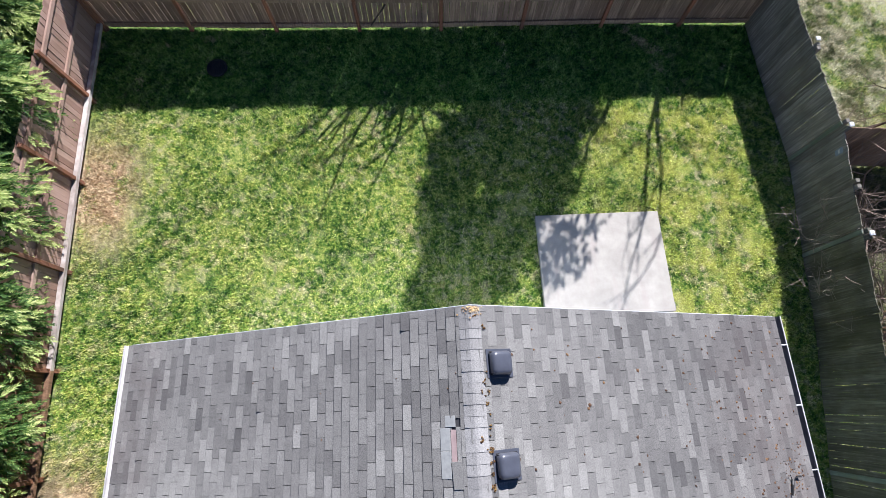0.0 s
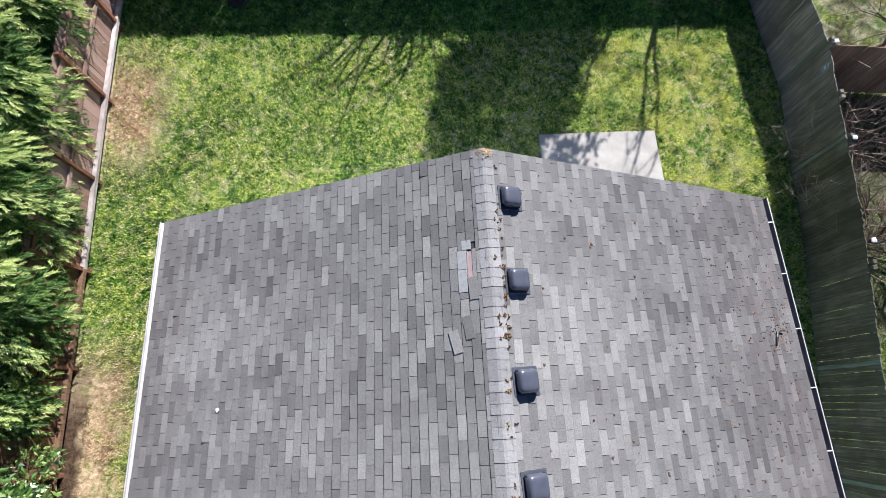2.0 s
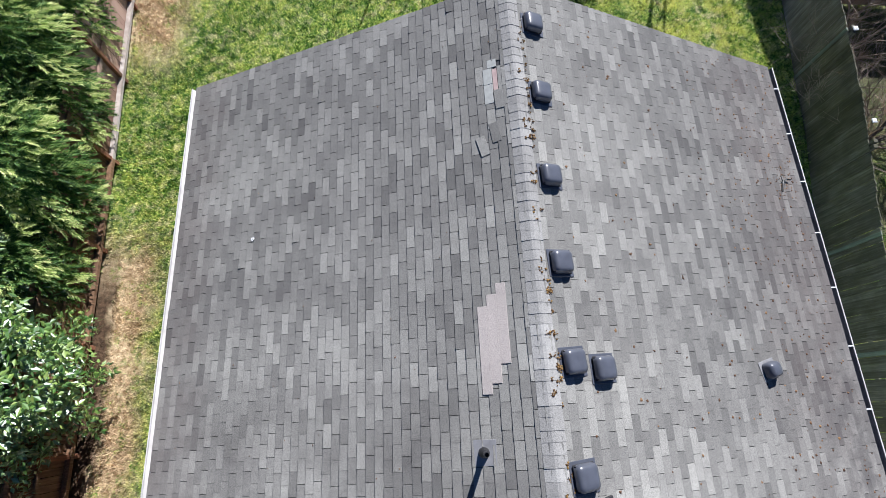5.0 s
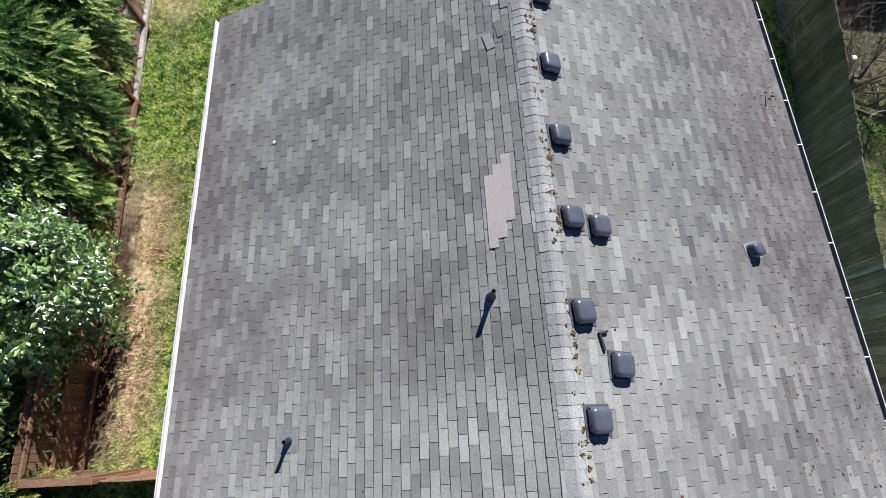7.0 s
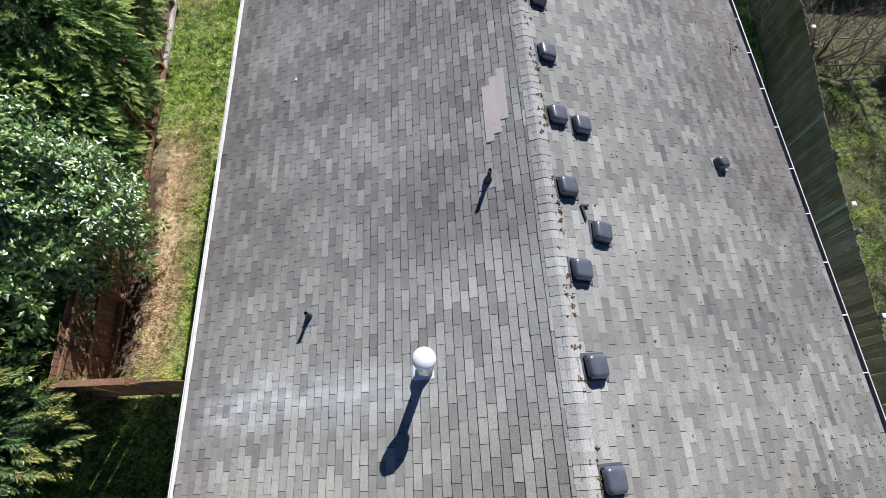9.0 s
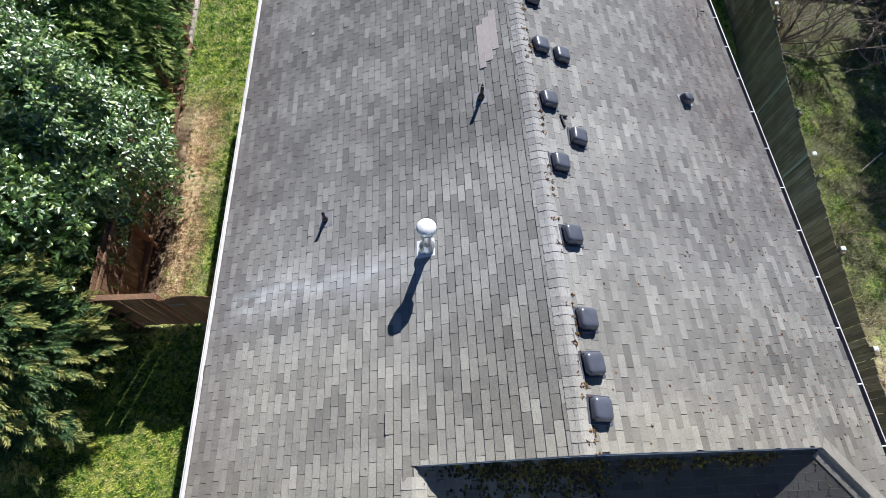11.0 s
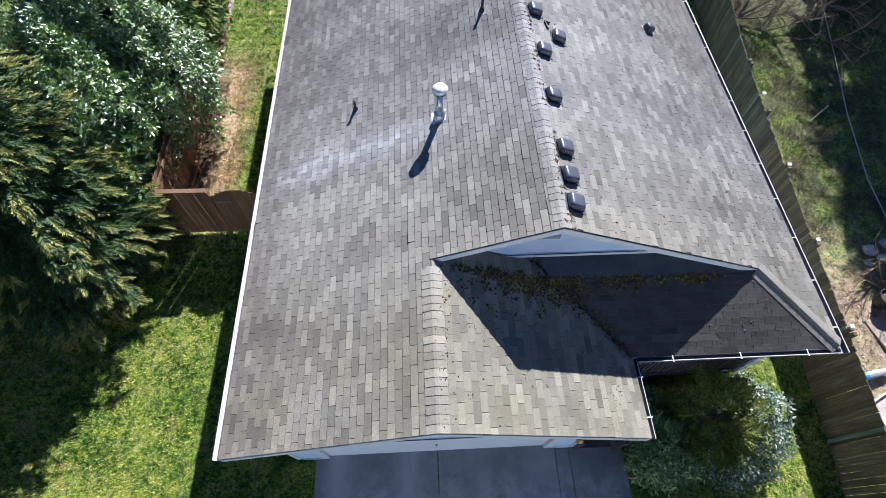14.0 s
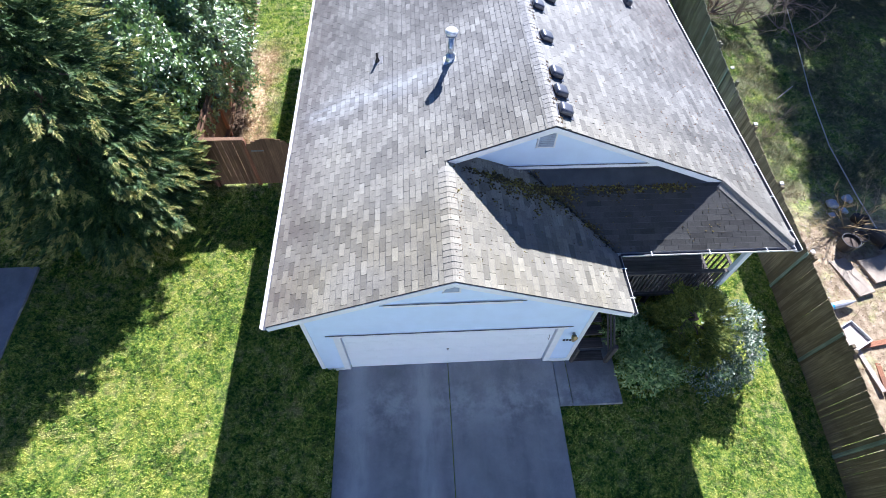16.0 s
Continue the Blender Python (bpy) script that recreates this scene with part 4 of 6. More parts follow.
gutter("right_gutter", (EAVE_R + 0.006, PORCH - 0.10, er), (EAVE_R + 0.006, 0.03, er), (1.15, 0, 0), 0.95, "white metal gutter with strap hangers")
gutter("porch_gutter", (GAR_E + 0.10, PORCH - 0.006, er - 0.005), (EAVE_R + 0.004, PORCH - 0.006, er - 0.005), (0, -0.8, 0), 0.95, "white metal gutter with strap hangers")
gutter("garage_gutter", (GAR_E + 0.006, FRONT, gz_), (GAR_E + 0.006, PORCH - 0.01, gz_), (0.8, 0, 0), 0.6, "white metal gutter with strap hangers")
part("left_soffit", boxed(-EAVE_X, -5.08, FRONT + 0.4, -0.05, ez - 0.15, ez - 0.135), M_WHITE, house)
part("right_soffit", boxed(5.10, EAVE_R, PORCH + 0.05, -0.05, er - 0.15, er - 0.135), M_WHITE, house)
part("porch_ceiling", boxed(1.06, 5.3, PORCH + 0.05, WALL_G, 3.10, 3.12), M_WHITE, house)

# porch: deck, steps, posts and rail
DECK = 0.86
deck = part("porch_deck", boxed(1.08, 4.98, WALL_G - 1.40, WALL_G - 0.01, DECK - 0.16, DECK - 0.03), M_DECK, house, "grey timber porch deck")
for i in range(10):
    y = WALL_G - 1.41 + i * 0.14
    part("deck_board", boxed(1.08, 5.0, y, y + 0.132, DECK - 0.028, DECK, 0.004), M_DECK, deck)
for x in (1.2, 2.1, 3.3, 4.9):
    part("pier", boxed(x - 0.05, x + 0.05, -13.1, -13.0, land(x, -13) - 0.1, DECK - 0.16), M_DECK, deck)
RY = WALL_G - 1.36
rail = part("porch_rail", boxed(2.05, 5.04, RY - 0.05, RY + 0.05, DECK + 0.93, DECK + 0.965, 0.005), M_DECK, house, "grey slatted porch rail")
part("bottom_rail", boxed(2.05, 4.96, RY - 0.02, RY + 0.02, DECK + 0.08, DECK + 0.14), M_DECK, rail)
bal = bpy.data.meshes.new("baluster")
bm = boxed(-0.018, 0.018, -0.018, 0.018, 0, 0.86, 0.003)
bm.to_mesh(bal)
bm.free()
finish(bal, M_DECK)
for i in range(27):
    piece("baluster", bal, rail, Matrix.Translation((2.12 + i * 0.105, RY - 0.03, DECK + 0.07)))
side = part("side_rail", boxed(4.92, 5.0, RY + 0.05, WALL_G - 0.02, DECK + 0.93, DECK + 0.965, 0.005), M_DECK, house)
for i in range(9):
    piece("baluster", bal, side, Matrix.Translation((4.96, RY + 0.14 + i * 0.14, DECK + 0.07)))
for x in (1.78, 4.88):
    part("porch_post", boxed(x - 0.06, x + 0.06, RY - 0.07, RY + 0.05, DECK - 0.1 if x > 2 else DECK - 0.1, 3.14, 0.006), M_WHITE, house, "square white porch post")
part("porch_beam", boxed(1.1, 5.0, RY - 0.06, RY + 0.04, 2.98, 3.13), M_WHITE, house)
steps = part("porch_steps", boxed(1.12, 1.17, -14.55, WALL_G - 1.4, -0.3, DECK - 0.1), M_DECK, house, "grey open timber steps")
for i in range(5):
    z, y = DECK - 0.19 * (i + 1), WALL_G - 1.42 - 0.27 * (i + 1)
    part("tread", boxed(1.10, 1.98, y, y + 0.275, z - 0.04, z, 0.004), M_DECK, steps)
    part("riser", boxed(1.12, 1.96, y + 0.255, y + 0.27, z - 0.19, z - 0.04), M_DECK, steps)
for zr in (0.35, 0.6, 0.88):
    part("stair_rail", tubed([(2.02, WALL_G - 1.45, DECK + zr), (2.02, -14.5, zr - 0.15)], 0.028, 4), M_DECK, steps)
part("newel", boxed(1.97, 2.07, -14.6, -14.5, -0.3, 0.85, 0.006), M_DECK, steps)

# lamp and number by the garage door
lamp = thing("wall_lamp", "tarnished brass wall lantern beside the garage door", "lamp", m=Matrix.Translation((0.82, WALL_F - 0.02, 1.52)))
part("lantern", lathe([(0.05, -0.08), (0.07, 0.05), (0.075, 0.06), (0.02, 0.12), (0.0, 0.13)], 8), plain("brass", (0.42, 0.30, 0.12), 0.4, 0.7), lamp, m=Matrix.Translation((0, -0.11, 0)))
part("bracket", boxed(-0.03, 0.03, -0.1, 0.0, 0.06, 0.09), M_LEAD, lamp)
sign = thing("number_bars", "dark row of small bars on the garage wall", "sign", m=Matrix.Translation((0.66, WALL_F - 0.02, 1.15)))
for i in range(4):
    part("bar", boxed(i * 0.075, i * 0.075 + 0.045, -0.008, 0, 0, 0.085), M_VENTDARK, sign)

# ---- things on the roof ----
def rounded_hood(w, d, h, r, drop):
    """A soft-edged pressed lid: a stack of rounded squares."""
    bm = bmesh.new()
    rings = []
    for inset, z in ((0.0, -drop), (0.0, 0.0), (0.008, h * 0.45), (0.022, h * 0.8), (0.05, h * 0.96), (0.10, h)):
        ring = []
        hw, hd, rr = w / 2 - inset, d / 2 - inset, max(0.01, r - inset * 0.5)
        for cx_, cy_, a0 in ((1, 1, 0), (-1, 1, 90), (-1, -1, 180), (1, -1, 270)):
            for k in range(4):
                a = radians(a0 + k * 30)
                ring.append(bm.verts.new((cx_ * (hw - rr) + rr * math.cos(a), cy_ * (hd - rr) + rr * math.sin(a), z)))
        rings.append(ring)
    for a, b in zip(rings, rings[1:]):
        for k in range(16):
            bm.faces.new((a[k], a[(k + 1) % 16], b[(k + 1) % 16], b[k]))
    bm.faces.new(rings[-1])
    return bm


def roof_vent(size=1.0):
    v = thing("roof_vent", "dark grey plastic box vent on the shingles", "roof vent", "box vents along the ridge")
    part("flange", boxed(-0.17, 0.19, -0.175, 0.175, 0.0, 0.008, 0.003), M_VENT, v)
    part("throat", boxed(-0.13, 0.13, -0.13, 0.13, 0.008, 0.07), M_VENTDARK, v)
    hood = part("hood", rounded_hood(0.28, 0.285, 0.05, 0.055, 0.05), M_VENT, v, m=Matrix.Translation((0, 0, 0.082)), smooth=True)
    part("seam", boxed(-0.142, 0.142, -0.145, 0.145, -0.052, -0.044, 0.003), M_VENTDARK, hood)
    return v


VENTS = [(0.33, -0.70), (0.33, -1.87), (0.32, -3.14), (0.32, -4.32), (0.33, -5.52), (0.72, -5.60), (0.30, -6.75), (0.73, -7.38), (0.31, -7.98), (0.295, -9.22), (0.29, -10.46), (0.27, -11.05), (0.265, -11.60)]
rv = roof_vent()
rv.matrix_world = on_roof(*VENTS[0], 0.012, 1)
rng = random.Random(5)
for x, y in VENTS[1:]:
    copy_thing(rv, on_roof(x, y, 0.012, rng.uniform(-5, 5)))
small = thing("bath_vent", "small dark grey exhaust vent low on the slope", "roof vent", m=on_roof(3.47, -5.66, 0.012, 14))
part("flange", boxed(-0.16, 0.18, -0.14, 0.14, 0.0, 0.006, 0.002), M_LEAD, small)
part("hood", rounded_hood(0.24, 0.22, 0.08, 0.05, 0.06), M_VENT, small, m=Matrix.Translation((0, 0, 0.075)), smooth=True)
part("louvre", boxed(0.112, 0.124, -0.085, 0.085, 0.02, 0.09), M_VENTDARK, small)


def soil_pipe(x, y, h, r):
    p = thing("vent_pipe", "black plastic plumbing vent with a rubber boot", "vent pipe", "plumbing vents", m=Matrix.Translation((x, y, roof_z(x, y))))
    part("pipe", lathe([(r, -0.05), (r, h), (r * 0.78, h), (r * 0.78, h - 0.08)], 14), M_BLACK, p, smooth=False)
    part("boot", lathe([(r * 2.3, -0.02), (r * 1.9, 0.05), (r * 1.15, 0.11), (r * 1.05, 0.115)], 14), M_BLACK, p)
    part("flashing", boxed(-0.13, 0.15, -0.14, 0.14, 0.008, 0.014, 0.002, LEFT_T if x < 0 else RIGHT_T), M_LEAD, p, "dull grey flashing sheet")
    return p


soil_pipe(-0.745, -6.47, 0.30, 0.030)
soil_pipe(-3.50, -8.08, 0.24, 0.028)
flue = thing("flue", "galvanised furnace flue with a round rain cap", "flue", m=Matrix.Translation((-1.75, -9.04, roof_z(-1.75))))
part("pipe", lathe([(0.064, -0.03), (0.064, 0.30), (0.068, 0.305), (0.064, 0.31), (0.064, 0.60)], 18), M_ZINC, flue, smooth=True)
part("storm_collar", lathe([(0.12, 0.10), (0.068, 0.175), (0.066, 0.18)], 18), M_ZINC, flue)
part("flashing_cone", lathe([(0.135, -0.06), (0.10, 0.06), (0.085, 0.10)], 18), M_ZINC, flue)
part("flashing", boxed(-0.17, 0.13, -0.15, 0.15, 0.008, 0.015, 0.003, LEFT_T), M_ZINCCAP, flue, "pale flashing sheet")
cap = part("rain_cap", lathe([(0.135, 0.655), (0.145, 0.665), (0.145, 0.70), (0.12, 0.735), (0.05, 0.755), (0.0, 0.757)], 24), M_ZINCCAP, flue, "pale round rain cap", smooth=True)
for zc in (0.60, 0.625, 0.65):
    part("cap_ring", lathe([(0.115, zc - 0.006), (0.125, zc), (0.115, zc + 0.006)], 20), M_ZINC, cap)
hook = thing("flashing_scrap", "bent dark scrap of flashing lying on the shingles", "scrap", m=on_roof(0.53, -7.07, 0.014, 12))
part("leg", boxed(-0.035, 0.0, -0.14, 0.09, 0, 0.03, 0.004), M_VENTDARK, hook)
part("arm", boxed(-0.03, 0.11, 0.06, 0.09, 0, 0.035, 0.004), M_VENTDARK, hook)
# repairs
for k, (x, y0, y1) in enumerate(((-0.43, -4.53, -5.50), (-0.545, -4.66, -5.72), (-0.66, -4.80, -5.84))):
    ps = thing("repair_shingle", "pale newer strip shingle without slots", "shingle", "repair strips", m=on_roof(x, (y0 + y1) / 2, 0.010))
    part("strip", boxed(-0.062, 0.062, -(y0 - y1) / 2, (y0 - y1) / 2, 0.0, 0.009 + 0.001 * k, 0.002), M_PATCH, ps)
bare = thing("bare_strip", "torn place where red underlay shows", "roof patch", m=on_roof(-0.268, -1.69, 0.002))
part("underlay", boxed(-0.032, 0.032, -0.27, 0.24, 0.0, 0.008), M_PINK, bare)
part("upper_tab", boxed(0.038, 0.10, -0.30, 0.27, 0.0, 0.010, 0.002), M_TAB, bare)
part("green_shingle", boxed(-0.17, -0.045, -0.30, 0.0, 0.004, 0.012, 0.002), M_GREENISH, bare, "pale green faded tab")
part("green_shingle", boxed(-0.17, -0.045, 0.008, 0.26, 0.004, 0.012, 0.002), M_GREENISH, bare)
part("green_shingle", boxed(-0.10, 0.03, 0.27, 0.40, 0.004, 0.012, 0.002), M_GREENISH, bare)
for x, y, tr, g in ((-0.50, -2.62, 14, 3), (-0.33, -2.45, 8, 2), (-0.24, -1.95, 3, 3)):
    ls = thing("loose_tab", "loose shingle tab slipped askew", "shingle", "loose tabs", m=on_roof(x, y, 0.014, tr) @ pose(0, 0, 0, 0, g, 0))
    part("tab", boxed(-0.064, 0.064, -0.15, 0.15, 0.0, 0.006, 0.002), M_TAB, ls)
paper = thing("paper_scrap", "small crumpled white paper scrap on the shingles", "litter", m=on_roof(-4.07, -3.33, 0.016, 30))
bm = bmesh.new()
pts = [[bm.verts.new((i * 0.020, j * 0.018, rng.uniform(0, 0.02))) for j in range(4)] for i in range(4)]
for i in range(3):
    for j in range(3):
        bm.faces.new((pts[i][j], pts[i + 1][j], pts[i + 1][j + 1], pts[i][j + 1]))
part("sheet", bm, plain("white_paper", (0.82, 0.82, 0.82), 0.7), paper)
stick = thing("broken_branch", "dark forked twig lying near the gutter", "branch", m=on_roof(4.86, -2.50, 0.03, -15))
bm = bmesh.new()
tube(bm, [(0.0, -0.20, 0), (0.01, -0.05, 0.01), (0.03, 0.03, 0.0)], [0.012, 0.02, 0.018], 6)
tube(bm, [(0.02, 0.0, 0), (0.09, 0.08, 0.02), (0.17, 0.10, 0.03)], [0.018, 0.014, 0.016], 6)
tube(bm, [(0.02, 0.0, 0), (-0.05, 0.08, 0.02), (-0.08, 0.07, 0.02)], [0.013, 0.008, 0.004], 6)
part("twig", bm, M_BLACK, stick)


def lumps(name, pts, sizes, material, label, flat=0.6):
    """Many small uneven tufts in one mesh."""
    r = np.random.RandomState(len(name) + len(pts))
    dirs = np.array([(1, 0, 0), (-1, 0, 0), (0, 1, 0), (0, -1, 0), (0, 0, 1), (0, 0, -1)], float)
    faces = np.array([(0, 2, 4), (2, 1, 4), (1, 3, 4), (3, 0, 4), (2, 0, 5), (1, 2, 5), (3, 1, 5), (0, 3, 5)])
    pts, sizes = np.asarray(pts, float), np.asarray(sizes, float)
    a = r.uniform(0, 6.28, len(pts))
    v = np.repeat(dirs[None], len(pts), 0) * r.uniform(0.6, 1.4, (len(pts), 6, 1))
    vx = v[..., 0] * np.cos(a)[:, None] - v[..., 1] * np.sin(a)[:, None]
    vy = v[..., 0] * np.sin(a)[:, None] + v[..., 1] * np.cos(a)[:, None]
    v = np.stack([vx, vy, v[..., 2] * flat], -1) * sizes[:, None, None] + pts[:, None]
    fc = (faces[None] + 6 * np.arange(len(pts))[:, None, None]).reshape(-1, 3)
    return tagged(new(name, mesh_np(name, v.reshape(-1, 3), fc, material)), label, "moss" if "moss" in name else "litter", kind="stuff")


r_ = np.random.RandomState(11)


def ridge_moss():
    pts, sz = [], []
    for _ in range(330):
        y = r_.uniform(GABLE, -0.15)
        if math.sin(y * 2.1) + math.sin(y * 5.3 + 1) < r_.uniform(-1.6, 1.2):
            continue
        c = (r_.normal(0.160, 0.012) if r_.rand() < 0.6 else r_.uniform(0.04, 0.15), round(y / 0.13) * 0.13 + r_.normal(0, 0.012))
        for _ in range(r_.randint(2, 7)):
            x, yy = c[0] + r_.normal(0, 0.012), c[1] + r_.normal(0, 0.018)
            pts.append((x, yy, RIDGE_Z - abs(x) * PITCH + 0.024))
            sz.append(r_.uniform(0.007, 0.017))
    for _ in range(60):
        y = r_.uniform(FRONT, GABLE - 0.2)
        xx = GAR_X + abs(r_.normal(0.16, 0.06))
        pts.append((xx, y, roof_z(xx, y) + 0.016))
        sz.append(r_.uniform(0.006, 0.018))
    lumps("ridge_moss", pts, sz, M_RUST, "brown and ochre moss tufts along the ridge shingles")


def porch_moss():
    pts, sz = [], []

    def tuft(x, y, k, s, spread):
        for _ in range(k):
            a, b = x + r_.normal(0, spread), y + r_.normal(0, spread)
            if b > WALL_G - 0.03 or a < GAR_X + 0.15 or b < PORCH + 0.02 and a > GAR_E:
                continue
            pts.append((a, b, roof_z(a, min(b, GABLE - 0.01)) + (PITCH * max(0, b - GABLE) if a > GAR_E - (b - PORCH) else 0) + 0.012))
            sz.append(r_.uniform(0.5, 1.3) * s)

    for _ in range(420):  # under the gable wall
        xx = r_.uniform(-1.5, 3.3)
        if math.sin(xx * 5.1) + math.sin(xx * 11.7 + 1) > r_.uniform(-1.3, 1.0):
            tuft(xx, GABLE - 0.02 - abs(r_.normal(0.04, 0.07)), r_.randint(2, 7), 0.029, 0.035)
    for _ in range(150):  # loose field below the head of the valley
        tuft(r_.normal(-0.35, 0.65), GABLE - abs(r_.normal(0.0, 0.36)), r_.randint(2, 9), 0.026, 0.045)
    for _ in range(45):
        tuft(r_.normal(0.1, 0.30), GABLE - 0.03 - abs(r_.normal(0.05, 0.20)), r_.randint(4, 12), 0.030, 0.05)
    for _ in range(110):  # down the valley
        s = r_.uniform(0, 1.75)
        tuft(GAR_E - s + r_.normal(0.02, 0.05), PORCH + s, r_.randint(2, 7), 0.018, 0.035)
    for _ in range(190):
        tuft(r_.uniform(-1.7, 4.2), r_.uniform(PORCH, WALL_G), r_.randint(1, 4), 0.012, 0.03)
    for _ in range(26):
        tuft(r_.uniform(-1.7, 1.5), r_.uniform(FRONT + 0.05, PORCH), r_.randint(1, 4), 0.014, 0.03)
    lumps("roof_moss", pts, sz, M_MOSS, "ochre and brown moss in the valley and under the gable")


ridge_moss()
porch_moss()
lx, ly = r_.normal(0.04, 0.05, 70), -np.abs(r_.normal(0.01, 0.05, 70))
lumps("lichen_moss", np.stack([lx, ly, RIDGE_Z - np.abs(lx) * PITCH + 0.024], 1), r_.uniform(0.007, 0.015, 70), M_LICHEN, "ochre lichen crust on the end of the ridge", 0.4)
pts, sz = [], []
for _ in range(560):
    x, y = 5.28 - abs(r_.normal(0, 1.6)), r_.uniform(-12, -0.1)
    if x > 0.3 and (x > 3 or r_.rand() < 0.5):
        pts.append((x, y, RIDGE_Z - x * PITCH + 0.014))
        sz.append(r_.uniform(0.008, 0.024))
for _ in range(60):
    x, y = 4.9 + r_.normal(0, 0.15), -2.45 + r_.normal(0, 0.2)
    pts.append((x, y, RIDGE_Z - x * PITCH + 0.014))
    sz.append(r_.uniform(0.008, 0.022))
for _ in range(170):
    pts.append((EAVE_R + r_.uniform(0.02, 0.07), r_.uniform(-13.3, 0), EAVE_RZ - 0.10))
    sz.append(r_.uniform(0.008, 0.02))
for _ in range(260):
    y = r_.choice([-4.0, -5.2, -6.4]) + r_.normal(0, 0.5)
    pts.append((-EAVE_X - r_.uniform(0.02, 0.06), y, EAVE_Z - 0.055))
    sz.append(r_.uniform(0.010, 0.025))
for _ in range(90):
    x, y = r_.uniform(-5.4, -0.2), r_.uniform(-14.5, -0.1)
    pts.append((x, y, RIDGE_Z - abs(x) * PITCH + 0.014))
    sz.append(r_.uniform(0.005, 0.013))
for _ in range(200):
    x, y = r_.uniform(0.4, 5.25), r_.uniform(-12.0, -0.2)
    pts.append((x, y, RIDGE_Z - x * PITCH + 0.014))
    sz.append(r_.uniform(0.009, 0.026))
lumps("leaf_litter", pts, sz, M_LITTER, "brown leaf scraps scattered on roof and gutters", 0.35)

# ---- concrete ----


def slab(name, x0, x1, y0, y1, top, material, label):
    """A flat cast slab; top(y) gives its height."""
    bm = bmesh.new()
    prism(bm, [(x0, y0, top(y0) - 0.12), (x0, y1, top(y1) - 0.12), (x0, y1, top(y1)), (x0, y0, top(y0))], (x1 - x0, 0, 0))
    bmesh.ops.bevel(bm, geom=list(bm.edges), offset=0.008, segments=1, affect="EDGES")
    return part(name, bm, material, None, label)


drive = tagged(thing("driveway", "stained grey concrete driveway in the house's shadow", "driveway", kind="structure"))
for a, b in ((-4.72, -2.005), (-1.985, 0.66)):
    for k, (c, d) in enumerate(((-18.35, -14.40), (-22.35, -18.37), (-26.4, -22.37))):
        slab("drive_slab", a, b, c, d, drive_z, M_DRIVE, "").parent = drive
walk_ = thing("garden_path", "dark damp concrete path beside the drive", "path", kind="structure")
slab("path_strip", 0.675, 0.98, -15.62, -14.50, lambda y: -0.09, M_DRIVE, "").parent = walk_
slab("path_slab", 1.00, 2.22, -15.62, -13.9, lambda y: -0.10, M_DRIVE, "").parent = walk_
side_walk = thing("side_path", "grey concrete path across the front lawn", "path", kind="structure")
slab("path_slab", -16.0, -12.86, -17.0, -11.38, lambda y: land(-13.4, y) + 0.07, M_DRIVE, "").parent = side_walk
patio = thing("patio", "pale concrete patio slab on the back lawn", "patio", kind="structure")
bm = boxed(2.06, 5.02, 0.62, 3.05, 0.58, 0.715, 0.012)
part("patio_slab", bm, M_PATIO, patio)
part("back_step", boxed(4.30, 5.06, 0.66, 0.84, 0.60, 0.66, 0.006), M_DRIVE, patio)
drain = thing("yard_drain", "dark round drain grate set in the lawn", "drain", m=Matrix.Translation((-5.74, 7.32, land(-5.74, 7.32) + 0.03)))
part("rim", lathe([(0.25, -0.06), (0.26, 0.0), (0.25, 0.015), (0.22, 0.015), (0.215, 0.0)], 24), M_BLACK, drain)
for i in range(9):
    xx = -0.19 + i * 0.0475
    hh = math.sqrt(max(0.0, 0.21 ** 2 - xx * xx))
    part("grate_bar", boxed(xx - 0.008, xx + 0.008, -hh, hh, 0.005, 0.022), M_VENTDARK, drain)


# ---- fences ----
def board_meshes(w, h, th, mat, count=4, dog=0.0):
    out = []
    for k in range(count):
        bm = bmesh.new()
        ww = w - 0.004 - 0.002 * k
        prism(bm, [(-ww / 2, 0, 0), (ww / 2, 0, 0), (ww / 2, 0, h - dog), (ww / 2 - dog, 0, h + 0.006 * k - 0.01), (-ww / 2 + dog, 0, h - 0.004 * k), (-ww / 2, 0, h - dog)], (0, th, 0))
        me = bpy.data.meshes.new("board")
        bm.to_mesh(me)
        bm.free()
        out.append(finish(me, mat))
    return out


